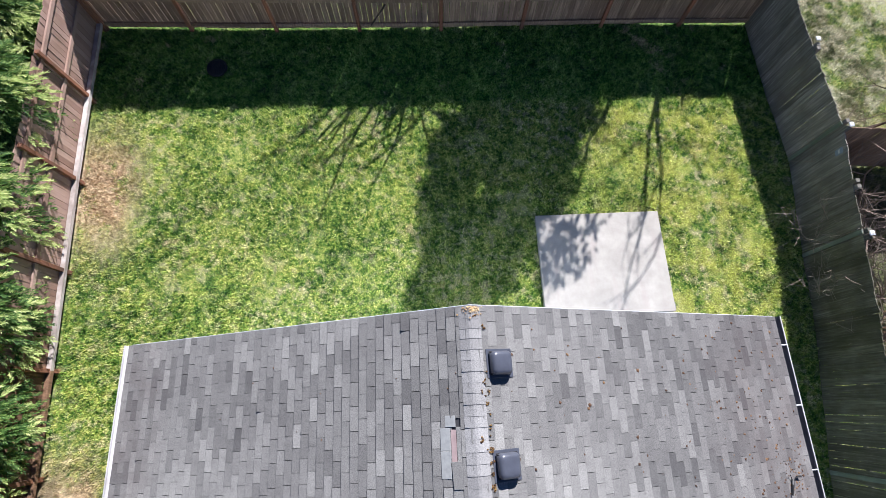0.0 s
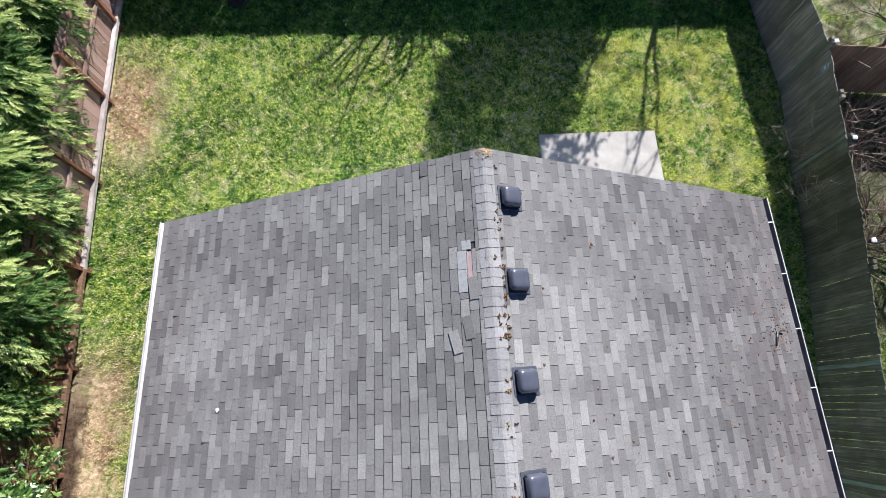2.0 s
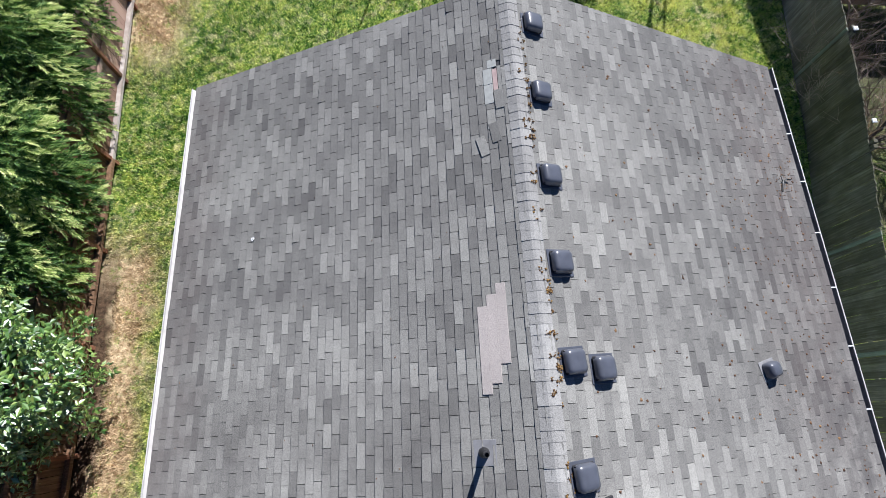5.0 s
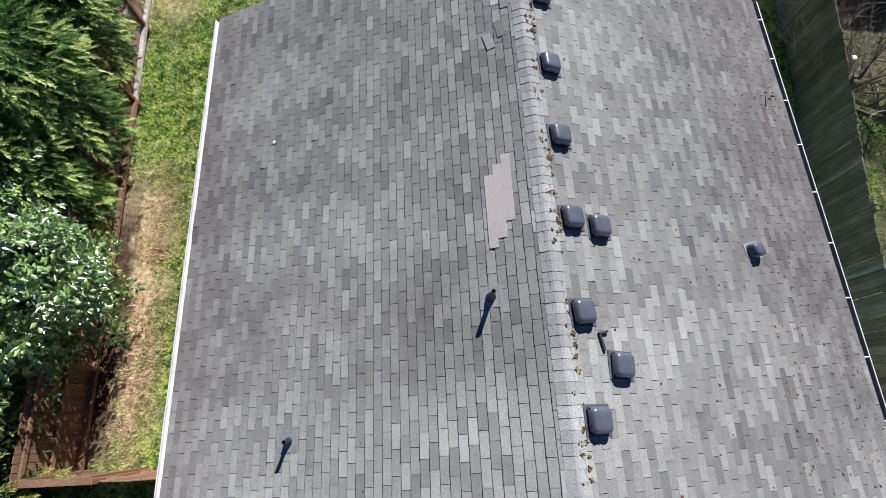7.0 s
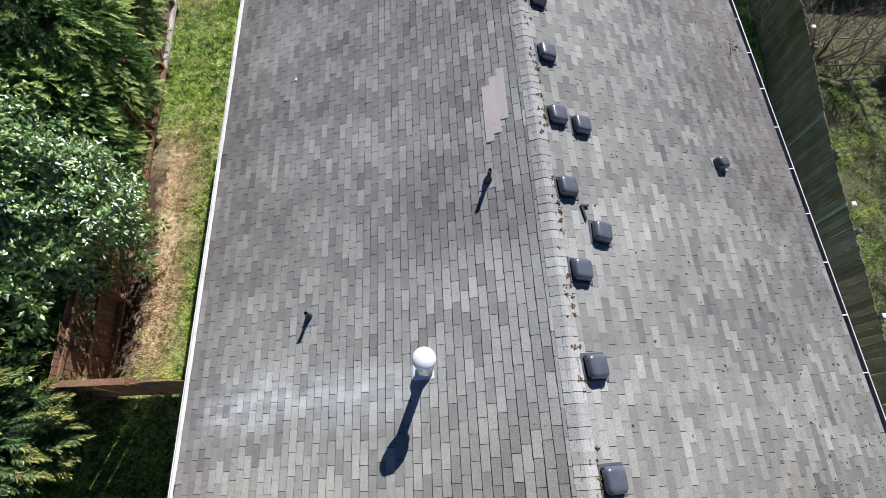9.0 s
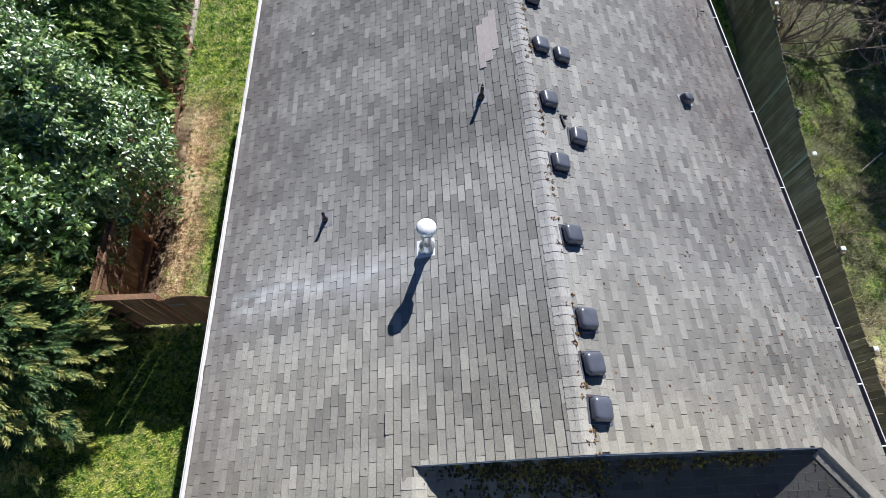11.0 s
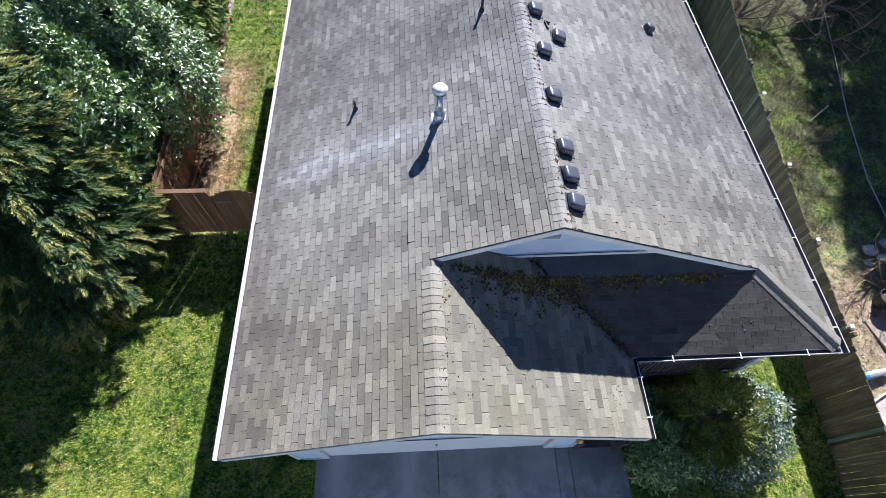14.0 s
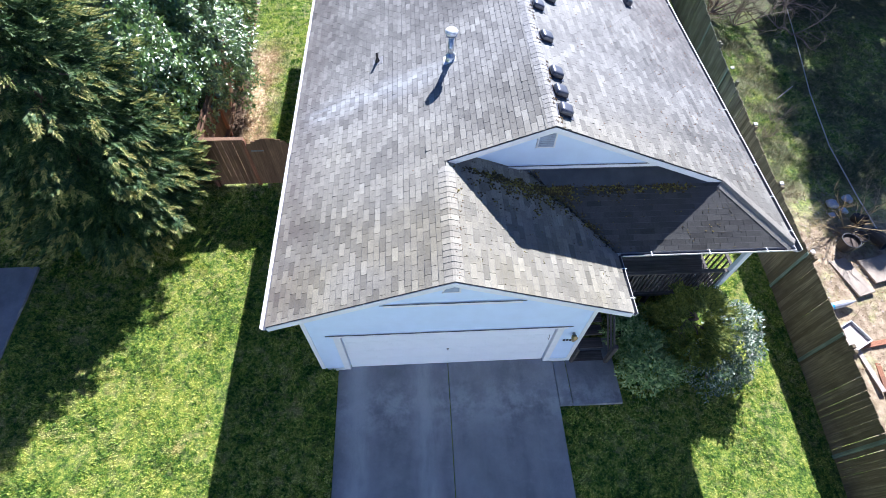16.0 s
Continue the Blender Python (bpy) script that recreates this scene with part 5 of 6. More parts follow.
def fence_run(name, label, pts, h, mat, w=0.14, inside=1, post_every=2.4, post_mat=None, rails=(0.22, 1.0, 1.66), rail_mat=None, cap=None, post_size=0.09, gap=0.04, lean=1.2, slack=0.004, ledge=0.022, rail_from=-99.0):
    """A board fence along the points; inside=1 puts posts and rails to the right of the run."""
    root = thing(name, label, "fence")
    meshes = board_meshes(w + 0.004 - slack, h, 0.018, mat, 4, 0.006)
    rng = random.Random(name)
    for (xa, ya), (xb, yb) in zip(pts, pts[1:]):
        d = Vector((xb - xa, yb - ya, 0))
        ln = d.length
        d.normalize()
        turn = math.degrees(math.atan2(d.y, d.x))
        k = int(ln / w)
        for i in range(k):
            s = (i + 0.5) * ln / k
            x, y = xa + d.x * s, ya + d.y * s
            piece("board", meshes[rng.randrange(4)], root, Matrix.Translation((x, y, land(x, y) + gap + rng.uniform(-0.012, 0.012))) @ pose(0, 0, 0, rng.uniform(-0.4, 0.4), rng.uniform(-0.3, 0.3), turn + rng.uniform(-0.6, 0.6)))
        if not inside:
            continue
        off = Vector((d.y, -d.x, 0)) * inside
        m = max(1, round(ln / post_every))
        for i in range(m + 1):
            s = min(ln - 0.06, max(0.06, ln * i / m))
            x, y = xa + d.x * s + off.x * 0.06, ya + d.y * s + off.y * 0.06
            z = land(x, y)
            q = post_size / 2
            part("post", boxed(-q, q, -q, q, -0.2, h + 0.05, 0.006), post_mat or mat, root, m=Matrix.Translation((x, y, z)) @ pose(0, 0, 0, rng.uniform(-lean, lean), rng.uniform(-lean, lean), turn))
        for i in range(m):
            s0, s1 = ln * i / m, ln * (i + 1) / m
            for zr in rails:
                a = Vector((xa + d.x * s0 + off.x * 0.035, ya + d.y * s0 + off.y * 0.035, 0))
                b = Vector((xa + d.x * s1 + off.x * 0.035, ya + d.y * s1 + off.y * 0.035, 0))
                a.z, b.z = land(a.x, a.y) + zr, land(b.x, b.y) + zr
                deep = ledge if zr == rails[0] else 0.022
                part("rail", prismed([a - off * 0.018 + Vector((0, 0, -0.045)), a + off * deep + Vector((0, 0, -0.045)), a + off * deep + Vector((0, 0, 0.045)), a - off * 0.018 + Vector((0, 0, 0.045))], b - a), (rail_mat if zr == rails[0] and a.y > rail_from else mat) or mat, root)
            if cap:
                a = Vector((xa + d.x * s0, ya + d.y * s0, 0))
                b = Vector((xa + d.x * s1, ya + d.y * s1, 0))
                a.z, b.z = land(a.x, a.y) + h + 0.05, land(b.x, b.y) + h + 0.05
                part("cap_rail", prismed([a - off * 0.03, a + off * 0.09, a + off * 0.09 + Vector((0, 0, 0.035)), a - off * 0.03 + Vector((0, 0, 0.035))], b - a), cap, root, "bleached cap rail")
    return root


fence_run("back_fence", "red-brown board fence with posts and rails across the back", [(-8.62, 8.52), (8.72, 8.52)], 1.86, M_BACKFENCE, 0.14, 1, 2.15, M_POST, (0.20, 1.0, 1.70), M_BACKFENCE, None)
fence_run("left_fence", "cedar board fence with bleached rails under the hedge", [(-8.66, -8.70), (-8.66, 8.50)], 1.85, M_LEFTFENCE, 0.14, 1, 2.2, M_POST, (0.26, 1.0, 1.7), M_RAIL, None, ledge=0.085, rail_from=-2.0)
RF = [(8.46, 8.50), (8.55, 6.30), (8.71, 4.30), (8.55, 2.90), (8.46, 1.80), (8.22, -1.0), (8.00, -4.00), (7.72, -7.90), (7.60, -10.20), (7.52, -12.50), (7.43, -15.00), (7.25, -17.60), (6.95, -22.0)]
rf = fence_run("right_fence", "weathered close-board fence, grey, green and brown by turns", RF, 1.80, M_RIGHTFENCE, 0.145, -1, 2.4, M_RIGHTFENCE, (0.3, 1.0, 1.6), M_RIGHTFENCE, None, lean=0.6, gap=-0.04, slack=-0.003)


def fence_x(y):
    return float(np.interp(y, [q[1] for q in RF[::-1]], [q[0] for q in RF[::-1]]))


for y in (4.35, 1.85, -2.95, -5.30, -12.4, -14.6, -17.0):
    turn = math.degrees(math.atan2(-1.0, fence_x(y - 0.5) - fence_x(y + 0.5)))
    part("batten", boxed(-0.045, 0.045, -0.034, -0.012, 0.03, 1.79, 0.003), M_BATTEN, rf, "greenish cover batten", Matrix.Translation((fence_x(y) - 0.012, y, land(fence_x(y), y))) @ pose(0, 0, 0, 0, 0, turn))
M_CAPWHITE = plain("white_post_cap", (0.78, 0.78, 0.80), 0.4, 0, 0.12)
for y in (6.46, 4.24, 1.78, -0.53, -5.32, -7.87, -10.16, -12.39):
    part("post_cap", lathe([(0.068, 0.0), (0.068, 0.025), (0.0, 0.045)], 4), M_CAPWHITE, rf, "white post cap", Matrix.Translation((fence_x(y) + 0.07, y, land(8.0, y) + 1.86)) @ pose(0, 0, 0, 0, 0, 45))
# garden gate and its panel
fence_run("gate_panel", "brown board fence panel between hedge and gate", [(-8.6, -8.62), (-7.36, -8.62)], 1.78, M_LEFTFENCE, 0.14, -1, 1.2, M_LEFTFENCE, (0.3, 1.5), M_LEFTFENCE, M_LEFTFENCE, slack=-0.009)
gate = thing("garden_gate", "closed brown board gate with an arched top", "gate")
for i in range(9):
    x = -7.26 + i * 0.138
    t_ = (i - 4) / 4
    h = 1.80 - 0.20 * t_ * t_ + 0.03
    z = land(x, -8.62) + 0.06
    part("board", boxed(x - 0.0685, x + 0.0685, -8.63, -8.61, z, z + h, 0.003), M_LEFTFENCE, gate)
for zr in (0.35, 1.4):
    part("rail", boxed(-7.31, -6.1, -8.61, -8.575, land(-6.7, -8.6) + zr, land(-6.7, -8.6) + zr + 0.09), M_LEFTFENCE, gate)
for x in (-7.38, -6.04):
    part("gate_post", boxed(x - 0.05, x + 0.05, -8.66, -8.56, land(x, -8.6) - 0.2, land(x, -8.6) + 1.84, 0.006), M_POST, gate)
part("strap", boxed(-7.25, -6.9, -8.648, -8.632, land(-7, -8.6) + 1.42, land(-7, -8.6) + 1.46), M_LEAD, gate)
fence_run("board_fence", "brown board fence panel against the house", [(-5.98, -8.62), (-5.10, -8.62)], 1.78, M_LEFTFENCE, 0.14, 0, 1.0)
fence_run("neighbour_fence", "dark board fence between the neighbouring yards", [(8.82, 4.25), (16.0, 3.75)], 1.7, M_BACKFENCE, 0.14, 0)

# ---- planting ----
def leaves_mesh(name, base, axis, side, length, width, material, fold=0.25):
    """Folded diamond leaves: base point, axis, sideways vector, all numpy rows."""
    nrm = np.cross(axis, side)
    L, W = length[:, None], width[:, None]
    mid = base + axis * L * 0.45
    a, c = base, base + axis * L - nrm * L * fold * 0.5
    b, d = mid + side * W * 0.5 + nrm * W * fold, mid - side * W * 0.5 + nrm * W * fold
    v = np.stack([a, b, c, d], 1).reshape(-1, 3)
    k = np.arange(len(base))[:, None] * 4
    f = np.concatenate([k + np.array([[0, 1, 2]]), k + np.array([[0, 2, 3]])], 1).reshape(-1, 3)
    return mesh_np(name, v, f, material)


def unit(a):
    return a / np.maximum(np.linalg.norm(a, axis=-1, keepdims=True), 1e-9)


def trunk_and_limbs(root, height, r0, limbs, rs, crown_low=0.2):
    path = [(rs.normal(0, 0.03) * i, rs.normal(0, 0.03) * i, height * i / 6) for i in range(7)]
    part("trunk", tubed(path, [r0 * (1 - 0.13 * i) + 0.01 for i in range(7)], 8), M_BARK, root)
    for _ in range(limbs):
        z = height * rs.uniform(crown_low, 0.85)
        a, l = rs.uniform(0, 6.28), height * rs.uniform(0.12, 0.24)
        p = Vector((0, 0, z))
        q = p + Vector((math.cos(a), math.sin(a), 0.25)) * l
        part("limb", tubed([p, (p + q) / 2 + Vector((0, 0, 0.05)), q], [r0 * 0.35, r0 * 0.25, 0.012], 5), M_BARK, root)


def conifer(name, label, x, y, height, radius, sprays, seed, material, leaf=0.10, droop=-0.15, shape="cone", group="", fan=15, low=0.05, category="tree", tips=None, reach=3.4, clump=9, wide=0.10, tip_share=0.6, ragged=0.82, plump=0.42, calm=1.0):
    """A tree of flat fan sprays: shape cone or egg."""
    rs = np.random.RandomState(seed)
    z0 = land(x, y)
    root = thing(name, label, category, group, m=Matrix.Translation((x, y, z0)))
    trunk_and_limbs(root, height * 0.9, 0.05 + height * 0.016, 8, rs)
    prof = (lambda q: (1 - q) ** 0.62 * (0.55 + 0.45 * np.minimum(1, q / 0.10))) if shape == "cone" else (lambda q: np.sqrt(np.maximum(0, 1 - (np.where(q < 0.52, (q - 0.52) / 0.62, (q - 0.52) / 0.48)) ** 2)))
    # branches first: sprays sit in clumps along their outer halves
    nb = sprays // clump
    tb = rs.uniform(low, 0.985, nb * 3)
    tb = tb[rs.rand(len(tb)) < prof(tb) / max(prof(np.linspace(0.02, 1, 60))) + 0.04][:nb]
    nb = len(tb)
    ab = rs.uniform(0, 2 * np.pi, nb)
    rb = radius * prof(tb) * (1 + 0.13 * np.sin(ab * 3 + seed + tb * 9) + 0.10 * np.sin(ab * 7 + tb * 23 + seed * 2)) * rs.uniform(ragged, 1.10, nb)
    own = rs.randint(0, nb, sprays)
    u = np.where(rs.rand(sprays) < 0.62, rs.uniform(0.80, 1.02, sprays), rs.uniform(0.45, 0.85, sprays))
    t, a = tb[own], ab[own] + rs.normal(0, wide, sprays) / np.maximum(0.3, rb[own] / radius)
    n = sprays
    rr = rb[own] * u
    tip = 0.13 * radius
    base = np.stack([np.cos(a) * rr, np.sin(a) * rr, t * height + droop * 0.5 * rr * u + (0.10 if shape == "cone" else 0.0) * radius], 1) + rs.normal(0, 0.05 * radius ** 0.5, (n, 3))
    base[:, 2] = np.maximum(base[:, 2], 0.05)
    out = np.stack([np.cos(a), np.sin(a), np.full(n, droop) + rs.normal(0, 0.25 * calm, n) + 0.9 * t], 1)
    out = unit(out + rs.normal(0, 0.25 * calm, (n, 3)))
    up = unit(np.stack([rs.normal(0, 0.35 * calm, n), rs.normal(0, 0.35 * calm, n), np.ones(n)], 1))
    sd = unit(np.cross(out, up))
    upv = np.cross(sd, out)
    size = leaf * reach * rs.uniform(0.7, 1.3, n)
    # fan of leaflets along each spray
    k = np.arange(fan)
    s = (k // 2 + 1) / (fan / 2)
    sgn = np.where(k % 2 == 0, 1.0, -1.0)
    b = base[:, None] + out[:, None] * (size[:, None] * s[None] * 0.85)[..., None] - upv[:, None] * (size[:, None] * s[None] ** 2 * 0.25)[..., None]
    spread = 0.95 - 0.45 * s
    ax_ = unit(out[:, None] * 0.75 + sd[:, None] * (sgn * spread)[None, :, None] - upv[:, None] * (0.25 * s)[None, :, None] + rs.normal(0, 0.13, (n, fan, 3)))
    sdv = unit(np.cross(ax_, upv[:, None] + rs.normal(0, 0.35, (n, fan, 3))))
    ln = (leaf * (1.25 - 0.55 * s))[None] * rs.uniform(0.8, 1.3, (n, fan))
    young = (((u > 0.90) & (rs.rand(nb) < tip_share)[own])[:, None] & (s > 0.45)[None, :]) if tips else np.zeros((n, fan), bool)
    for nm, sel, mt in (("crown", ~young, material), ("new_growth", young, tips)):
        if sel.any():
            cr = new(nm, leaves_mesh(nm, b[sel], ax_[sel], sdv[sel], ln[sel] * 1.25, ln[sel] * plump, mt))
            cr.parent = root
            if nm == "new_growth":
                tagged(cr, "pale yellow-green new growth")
    return root


def plumed(name, label, x, y, height, radius, plumes, seed, material, tips, size=0.40, fan=31, group="", category="tree", shape="egg", droop=0.0, lumpy=0.24, leaf=0.066, plump=0.36, young=0.1, grain=3.2, face=0.55):
    """A dense evergreen: flat feathery plumes lie like scales over a lumpy crown, with dark hollows between the lumps."""
    rs = np.random.RandomState(seed)
    root = thing(name, label, category, group, m=Matrix.Translation((x, y, land(x, y))))
    trunk_and_limbs(root, height * 0.9, 0.05 + height * 0.016, 8, rs)
    if shape == "egg":
        prof = lambda q: np.sqrt(np.maximum(0, 1 - np.where(q < 0.50, (q - 0.50) / 0.62, (q - 0.50) / 0.50) ** 2))
    else:
        prof = lambda q: (1 - q) ** 0.66 * (0.62 + 0.38 * np.minimum(1, q / 0.12))
    q = rs.uniform(0.02, 0.99, plumes * 4)
    q = q[rs.rand(len(q)) < prof(q) / prof(np.linspace(0.02, 0.98, 50)).max() + 0.03][:plumes]
    n = len(q)
    a = rs.uniform(0, 2 * np.pi, n)
    flat = np.stack([np.cos(a), np.sin(a), np.zeros(n)], 1)
    spot = flat * (prof(q) * radius)[:, None] + np.stack([np.zeros(n), np.zeros(n), q * height], 1)
    stretch = (1, 1, 1) if shape == "egg" else (1, 1, 1.25)
    hill = np.array([noise.noise(Vector((p[0] * stretch[0], p[1] * stretch[1], p[2] * stretch[2])) * grain * 0.5 + Vector((seed * 3.1, 0, 0))) for p in spot])
    inner = rs.rand(n) < 0.30
    rr = prof(q) * radius * (0.93 + lumpy * hill) * np.where(inner, rs.uniform(0.62, 0.85, n), rs.uniform(0.93, 1.04, n))
    base = flat * rr[:, None] + np.stack([np.zeros(n), np.zeros(n), q * height + lumpy * radius * 0.5 * hill * (q > 0.4)], 1)
    base[:, 2] = np.maximum(base[:, 2], 0.08)
    rise = (droop + 1.5 * np.clip(q - 0.55, 0, 1))[:, None] * np.array([[0, 0, 1.0]])
    out = unit(flat + rise + rs.normal(0, 0.22, (n, 3)))
    nrm = unit(flat * face + np.array([[0, 0, 1.0]]) + rs.normal(0, 0.18, (n, 3)))
    sd = unit(np.cross(out, nrm))
    upv = np.cross(sd, out)
    ln0 = size * rs.uniform(0.7, 1.25, n)
    k = np.arange(fan)
    st = (k // 2 + 1) / (fan / 2)
    sgn = np.where(k % 2 == 0, 1.0, -1.0)
    b = base[:, None] + out[:, None] * (ln0[:, None] * (st[None] - 0.55))[..., None] - upv[:, None] * (ln0[:, None] * st[None] ** 2 * 0.22)[..., None]
    ax_ = unit(out[:, None] * 0.85 + sd[:, None] * (sgn * (0.85 - 0.5 * st))[None, :, None] - upv[:, None] * (0.22 * st)[None, :, None] + rs.normal(0, 0.12, (n, fan, 3)))
    sdv = unit(np.cross(ax_, upv[:, None] + rs.normal(0, 0.3, (n, fan, 3))))
    ln = (leaf * (1.3 - 0.5 * st))[None] * rs.uniform(0.8, 1.3, (n, fan))
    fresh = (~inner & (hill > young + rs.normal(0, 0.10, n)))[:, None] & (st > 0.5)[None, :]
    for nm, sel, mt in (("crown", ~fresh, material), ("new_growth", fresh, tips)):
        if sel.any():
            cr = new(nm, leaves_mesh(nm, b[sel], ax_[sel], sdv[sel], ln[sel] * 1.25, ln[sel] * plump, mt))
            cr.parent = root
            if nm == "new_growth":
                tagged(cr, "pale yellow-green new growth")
    return root


def broadleaf(name, label, x, y, height, rx, ry, count, seed, material, leaf=0.10, wide=0.45, z_mid=0.5, group="", flowers=None, category="shrub", fill=0.35, rosette=6, lumpy=0.0):
    """A shrub of single leaves set in whorls on an uneven dome."""
    rs = np.random.RandomState(seed)
    root = thing(name, label, category, group, m=Matrix.Translation((x, y, land(x, y))))
    trunk_and_limbs(root, height * 0.7, 0.03 + height * 0.012, 7, rs, 0.1)
    n = count // rosette
    u = unit(rs.normal(0, 1, (n, 3)))
    u[:, 2] = np.where(u[:, 2] < -0.5, -u[:, 2], u[:, 2])
    lob = 1 + 0.14 * np.sin(u[:, 0] * 5 + seed) + 0.14 * np.sin(u[:, 1] * 6 + seed * 2) + 0.10 * np.sin(u[:, 2] * 9 + u[:, 0] * 7)
    if lumpy:
        hill = np.array([noise.noise(Vector(q) * 5.5 + Vector((seed, 0, 0))) + 0.5 * noise.noise(Vector(q) * 12.0) for q in u])
        lob = lob + lumpy * hill
        keep = hill > rs.uniform(-0.75, 0.05, n)
        u, lob = u[keep], lob[keep]
        n = len(u)
    rad = lob * (1 - fill * rs.rand(n) ** 2)
    c = u * rad[:, None] * np.array([rx, ry, height * (1 - z_mid)]) + np.array([0, 0, height * z_mid])
    c[:, 2] = np.maximum(c[:, 2], 0.08)
    out = unit(u * np.array([1, 1, 1.2]) + np.array([0, 0, 0.35]) + rs.normal(0, 0.3, (n, 3)))
    t1 = unit(np.cross(out, rs.normal(0, 1, (n, 3))))
    t2 = np.cross(out, t1)
    ang = np.arange(rosette) * 2.4 + rs.uniform(0, 6.28, (n, 1))
    rad_dir = t1[:, None] * np.cos(ang)[..., None] + t2[:, None] * np.sin(ang)[..., None]
    ax_ = unit(rad_dir + out[:, None] * rs.uniform(0.15, 0.9, (n, rosette, 1)) + rs.normal(0, 0.15, (n, rosette, 3)))
    sd = unit(np.cross(ax_, out[:, None] + rs.normal(0, 0.2, (n, rosette, 3))))
    b = c[:, None] + rad_dir * 0.015 + rs.normal(0, leaf * 0.35, (n, rosette, 3))
    ln = leaf * rs.uniform(0.7, 1.25, n * rosette)
    cr = new("crown", leaves_mesh("crown", b.reshape(-1, 3), ax_.reshape(-1, 3), sd.reshape(-1, 3), ln, ln * wide, material, 0.09))
    cr.parent = root
    if flowers:
        k = rs.choice(n, flowers)
        top = c[k] + out[k] * 0.05
        fl = new("blossom", leaves_mesh("blossom", np.repeat(top, 5, 0), unit(rs.normal(0, 1, (flowers * 5, 3)) + np.repeat(out[k], 5, 0)), unit(rs.normal(0, 1, (flowers * 5, 3))), np.full(flowers * 5, 0.05), np.full(flowers * 5, 0.045), M_BLOSSOM, 0.1))
        fl.parent = root
        tagged(fl, "white blossom")
    return root


M_BLOSSOM = leaf_material("white_blossom", (0.6, 0.58, 0.56), (0.75, 0.73, 0.72), (0.85, 0.83, 0.82), 0.6, 0.3)


def bare_branches(name, label, x, y, height, spread, twigs, seed, material, z=None, r0=0.05, category="shrub", levels=3, trunk=None):
    """A leafless shrub or tree: limbs that fork into thin twigs."""
    rs = np.random.RandomState(seed)
    root = thing(name, label, category, m=Matrix.Translation((x, y, land(x, y) if z is None else z)))
    bm = bmesh.new()

    def grow(p, d, ln, r, lev):
        pts = [p]
        for i in range(3):
            d = (d + Vector(rs.normal(0, 0.16, 3))).normalized()
            pts.append(pts[-1] + d * ln / 3)
        tube(bm, pts, [r, r * 0.85, r * 0.7, r * 0.5], 5 if lev < 2 else 3)
        if lev < levels:
            for _ in range(twigs if lev else twigs + 1):
                k = rs.randint(1, 4)
                dd = (d + Vector(rs.normal(0, 0.55, 3)) + Vector((0, 0, 0.12))).normalized()
                grow(pts[k], dd, ln * rs.uniform(0.5, 0.8), r * 0.5, lev + 1)

    if trunk:
        grow(Vector((0, 0, -0.1)), Vector(trunk).normalized(), height * 0.5, r0, 0)
    else:
        for _ in range(5):
            a = rs.uniform(0, 6.28)
            grow(Vector((rs.normal(0, 0.1), rs.normal(0, 0.1), -0.05)), Vector((math.cos(a) * spread, math.sin(a) * spread, 1)).normalized(), height * 0.5, r0, 1)
    part("framework", bm, material, root)
    return root


# hedge of thujas behind the left fence
HEDGE = [(-10.15, 7.5, 3.9, 1.25), (-9.95, 5.2, 4.7, 1.58), (-9.95, 3.0, 5.3, 1.72), (-9.85, 0.85, 5.1, 1.74), (-9.80, -1.35, 5.5, 1.88), (-9.75, -3.05, 4.2, 1.50)]
for i, (x, y, h, r) in enumerate(HEDGE):
    plumed("hedge_tree", "yellow-green thuja leaning over the cedar fence", x, y, h, r - 0.08, 2500, 21 + i, M_THUJA, M_THUJA_TIP, group="hedge thujas")
broadleaf("laurel", "large glossy-leaved evergreen leaning over the fence", -9.86, -5.22, 5.0, 2.10, 2.95, 56000, 7, M_LAUREL, 0.135, 0.48, 0.42, category="tree", fill=0.28, lumpy=0.24)
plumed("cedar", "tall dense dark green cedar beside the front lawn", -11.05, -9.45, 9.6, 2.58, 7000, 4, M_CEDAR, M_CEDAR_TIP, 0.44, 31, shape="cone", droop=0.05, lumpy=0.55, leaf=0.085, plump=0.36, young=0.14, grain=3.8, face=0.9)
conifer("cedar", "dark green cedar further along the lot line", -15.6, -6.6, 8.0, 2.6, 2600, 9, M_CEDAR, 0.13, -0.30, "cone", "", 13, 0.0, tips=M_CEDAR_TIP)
# trees beyond the back fence, known by their shadows on the lawn
conifer("yard_tree", "dense evergreen beyond the back fence", 4.25, 11.45, 8.9, 2.05, 4200, 31, M_CEDAR, 0.18, -0.1, "cone", "", 13, 0.06, ragged=0.6, clump=16)
bare_branches("bare_tree", "leafless tree beyond the back fence", 7.05, 9.7, 5.8, 0.5, 3, 5, M_BARK, None, 0.13, "tree", 4, (-0.02, 0.0, 1))
broadleaf("leafy_sapling", "slender leafy sapling beyond the back fence", 5.55, 9.4, 6.3, 0.75, 0.6, 420, 71, M_RHODO, 0.20, 0.5, 0.88, category="tree", fill=0.8)
for i_ in range(14):
    bare_branches("thin_sapling", "thin leafless sapling beyond the back fence", -0.95 + i_ * 0.19, 9.3 + 0.15 * (i_ % 3), 5.0 + (i_ * 37 % 5) * 0.35, 0.2, 3, 80 + i_, M_BARK, None, 0.075, "tree", 1, (0.05 * ((i_ * 7) % 5 - 2), 0.0, 1))
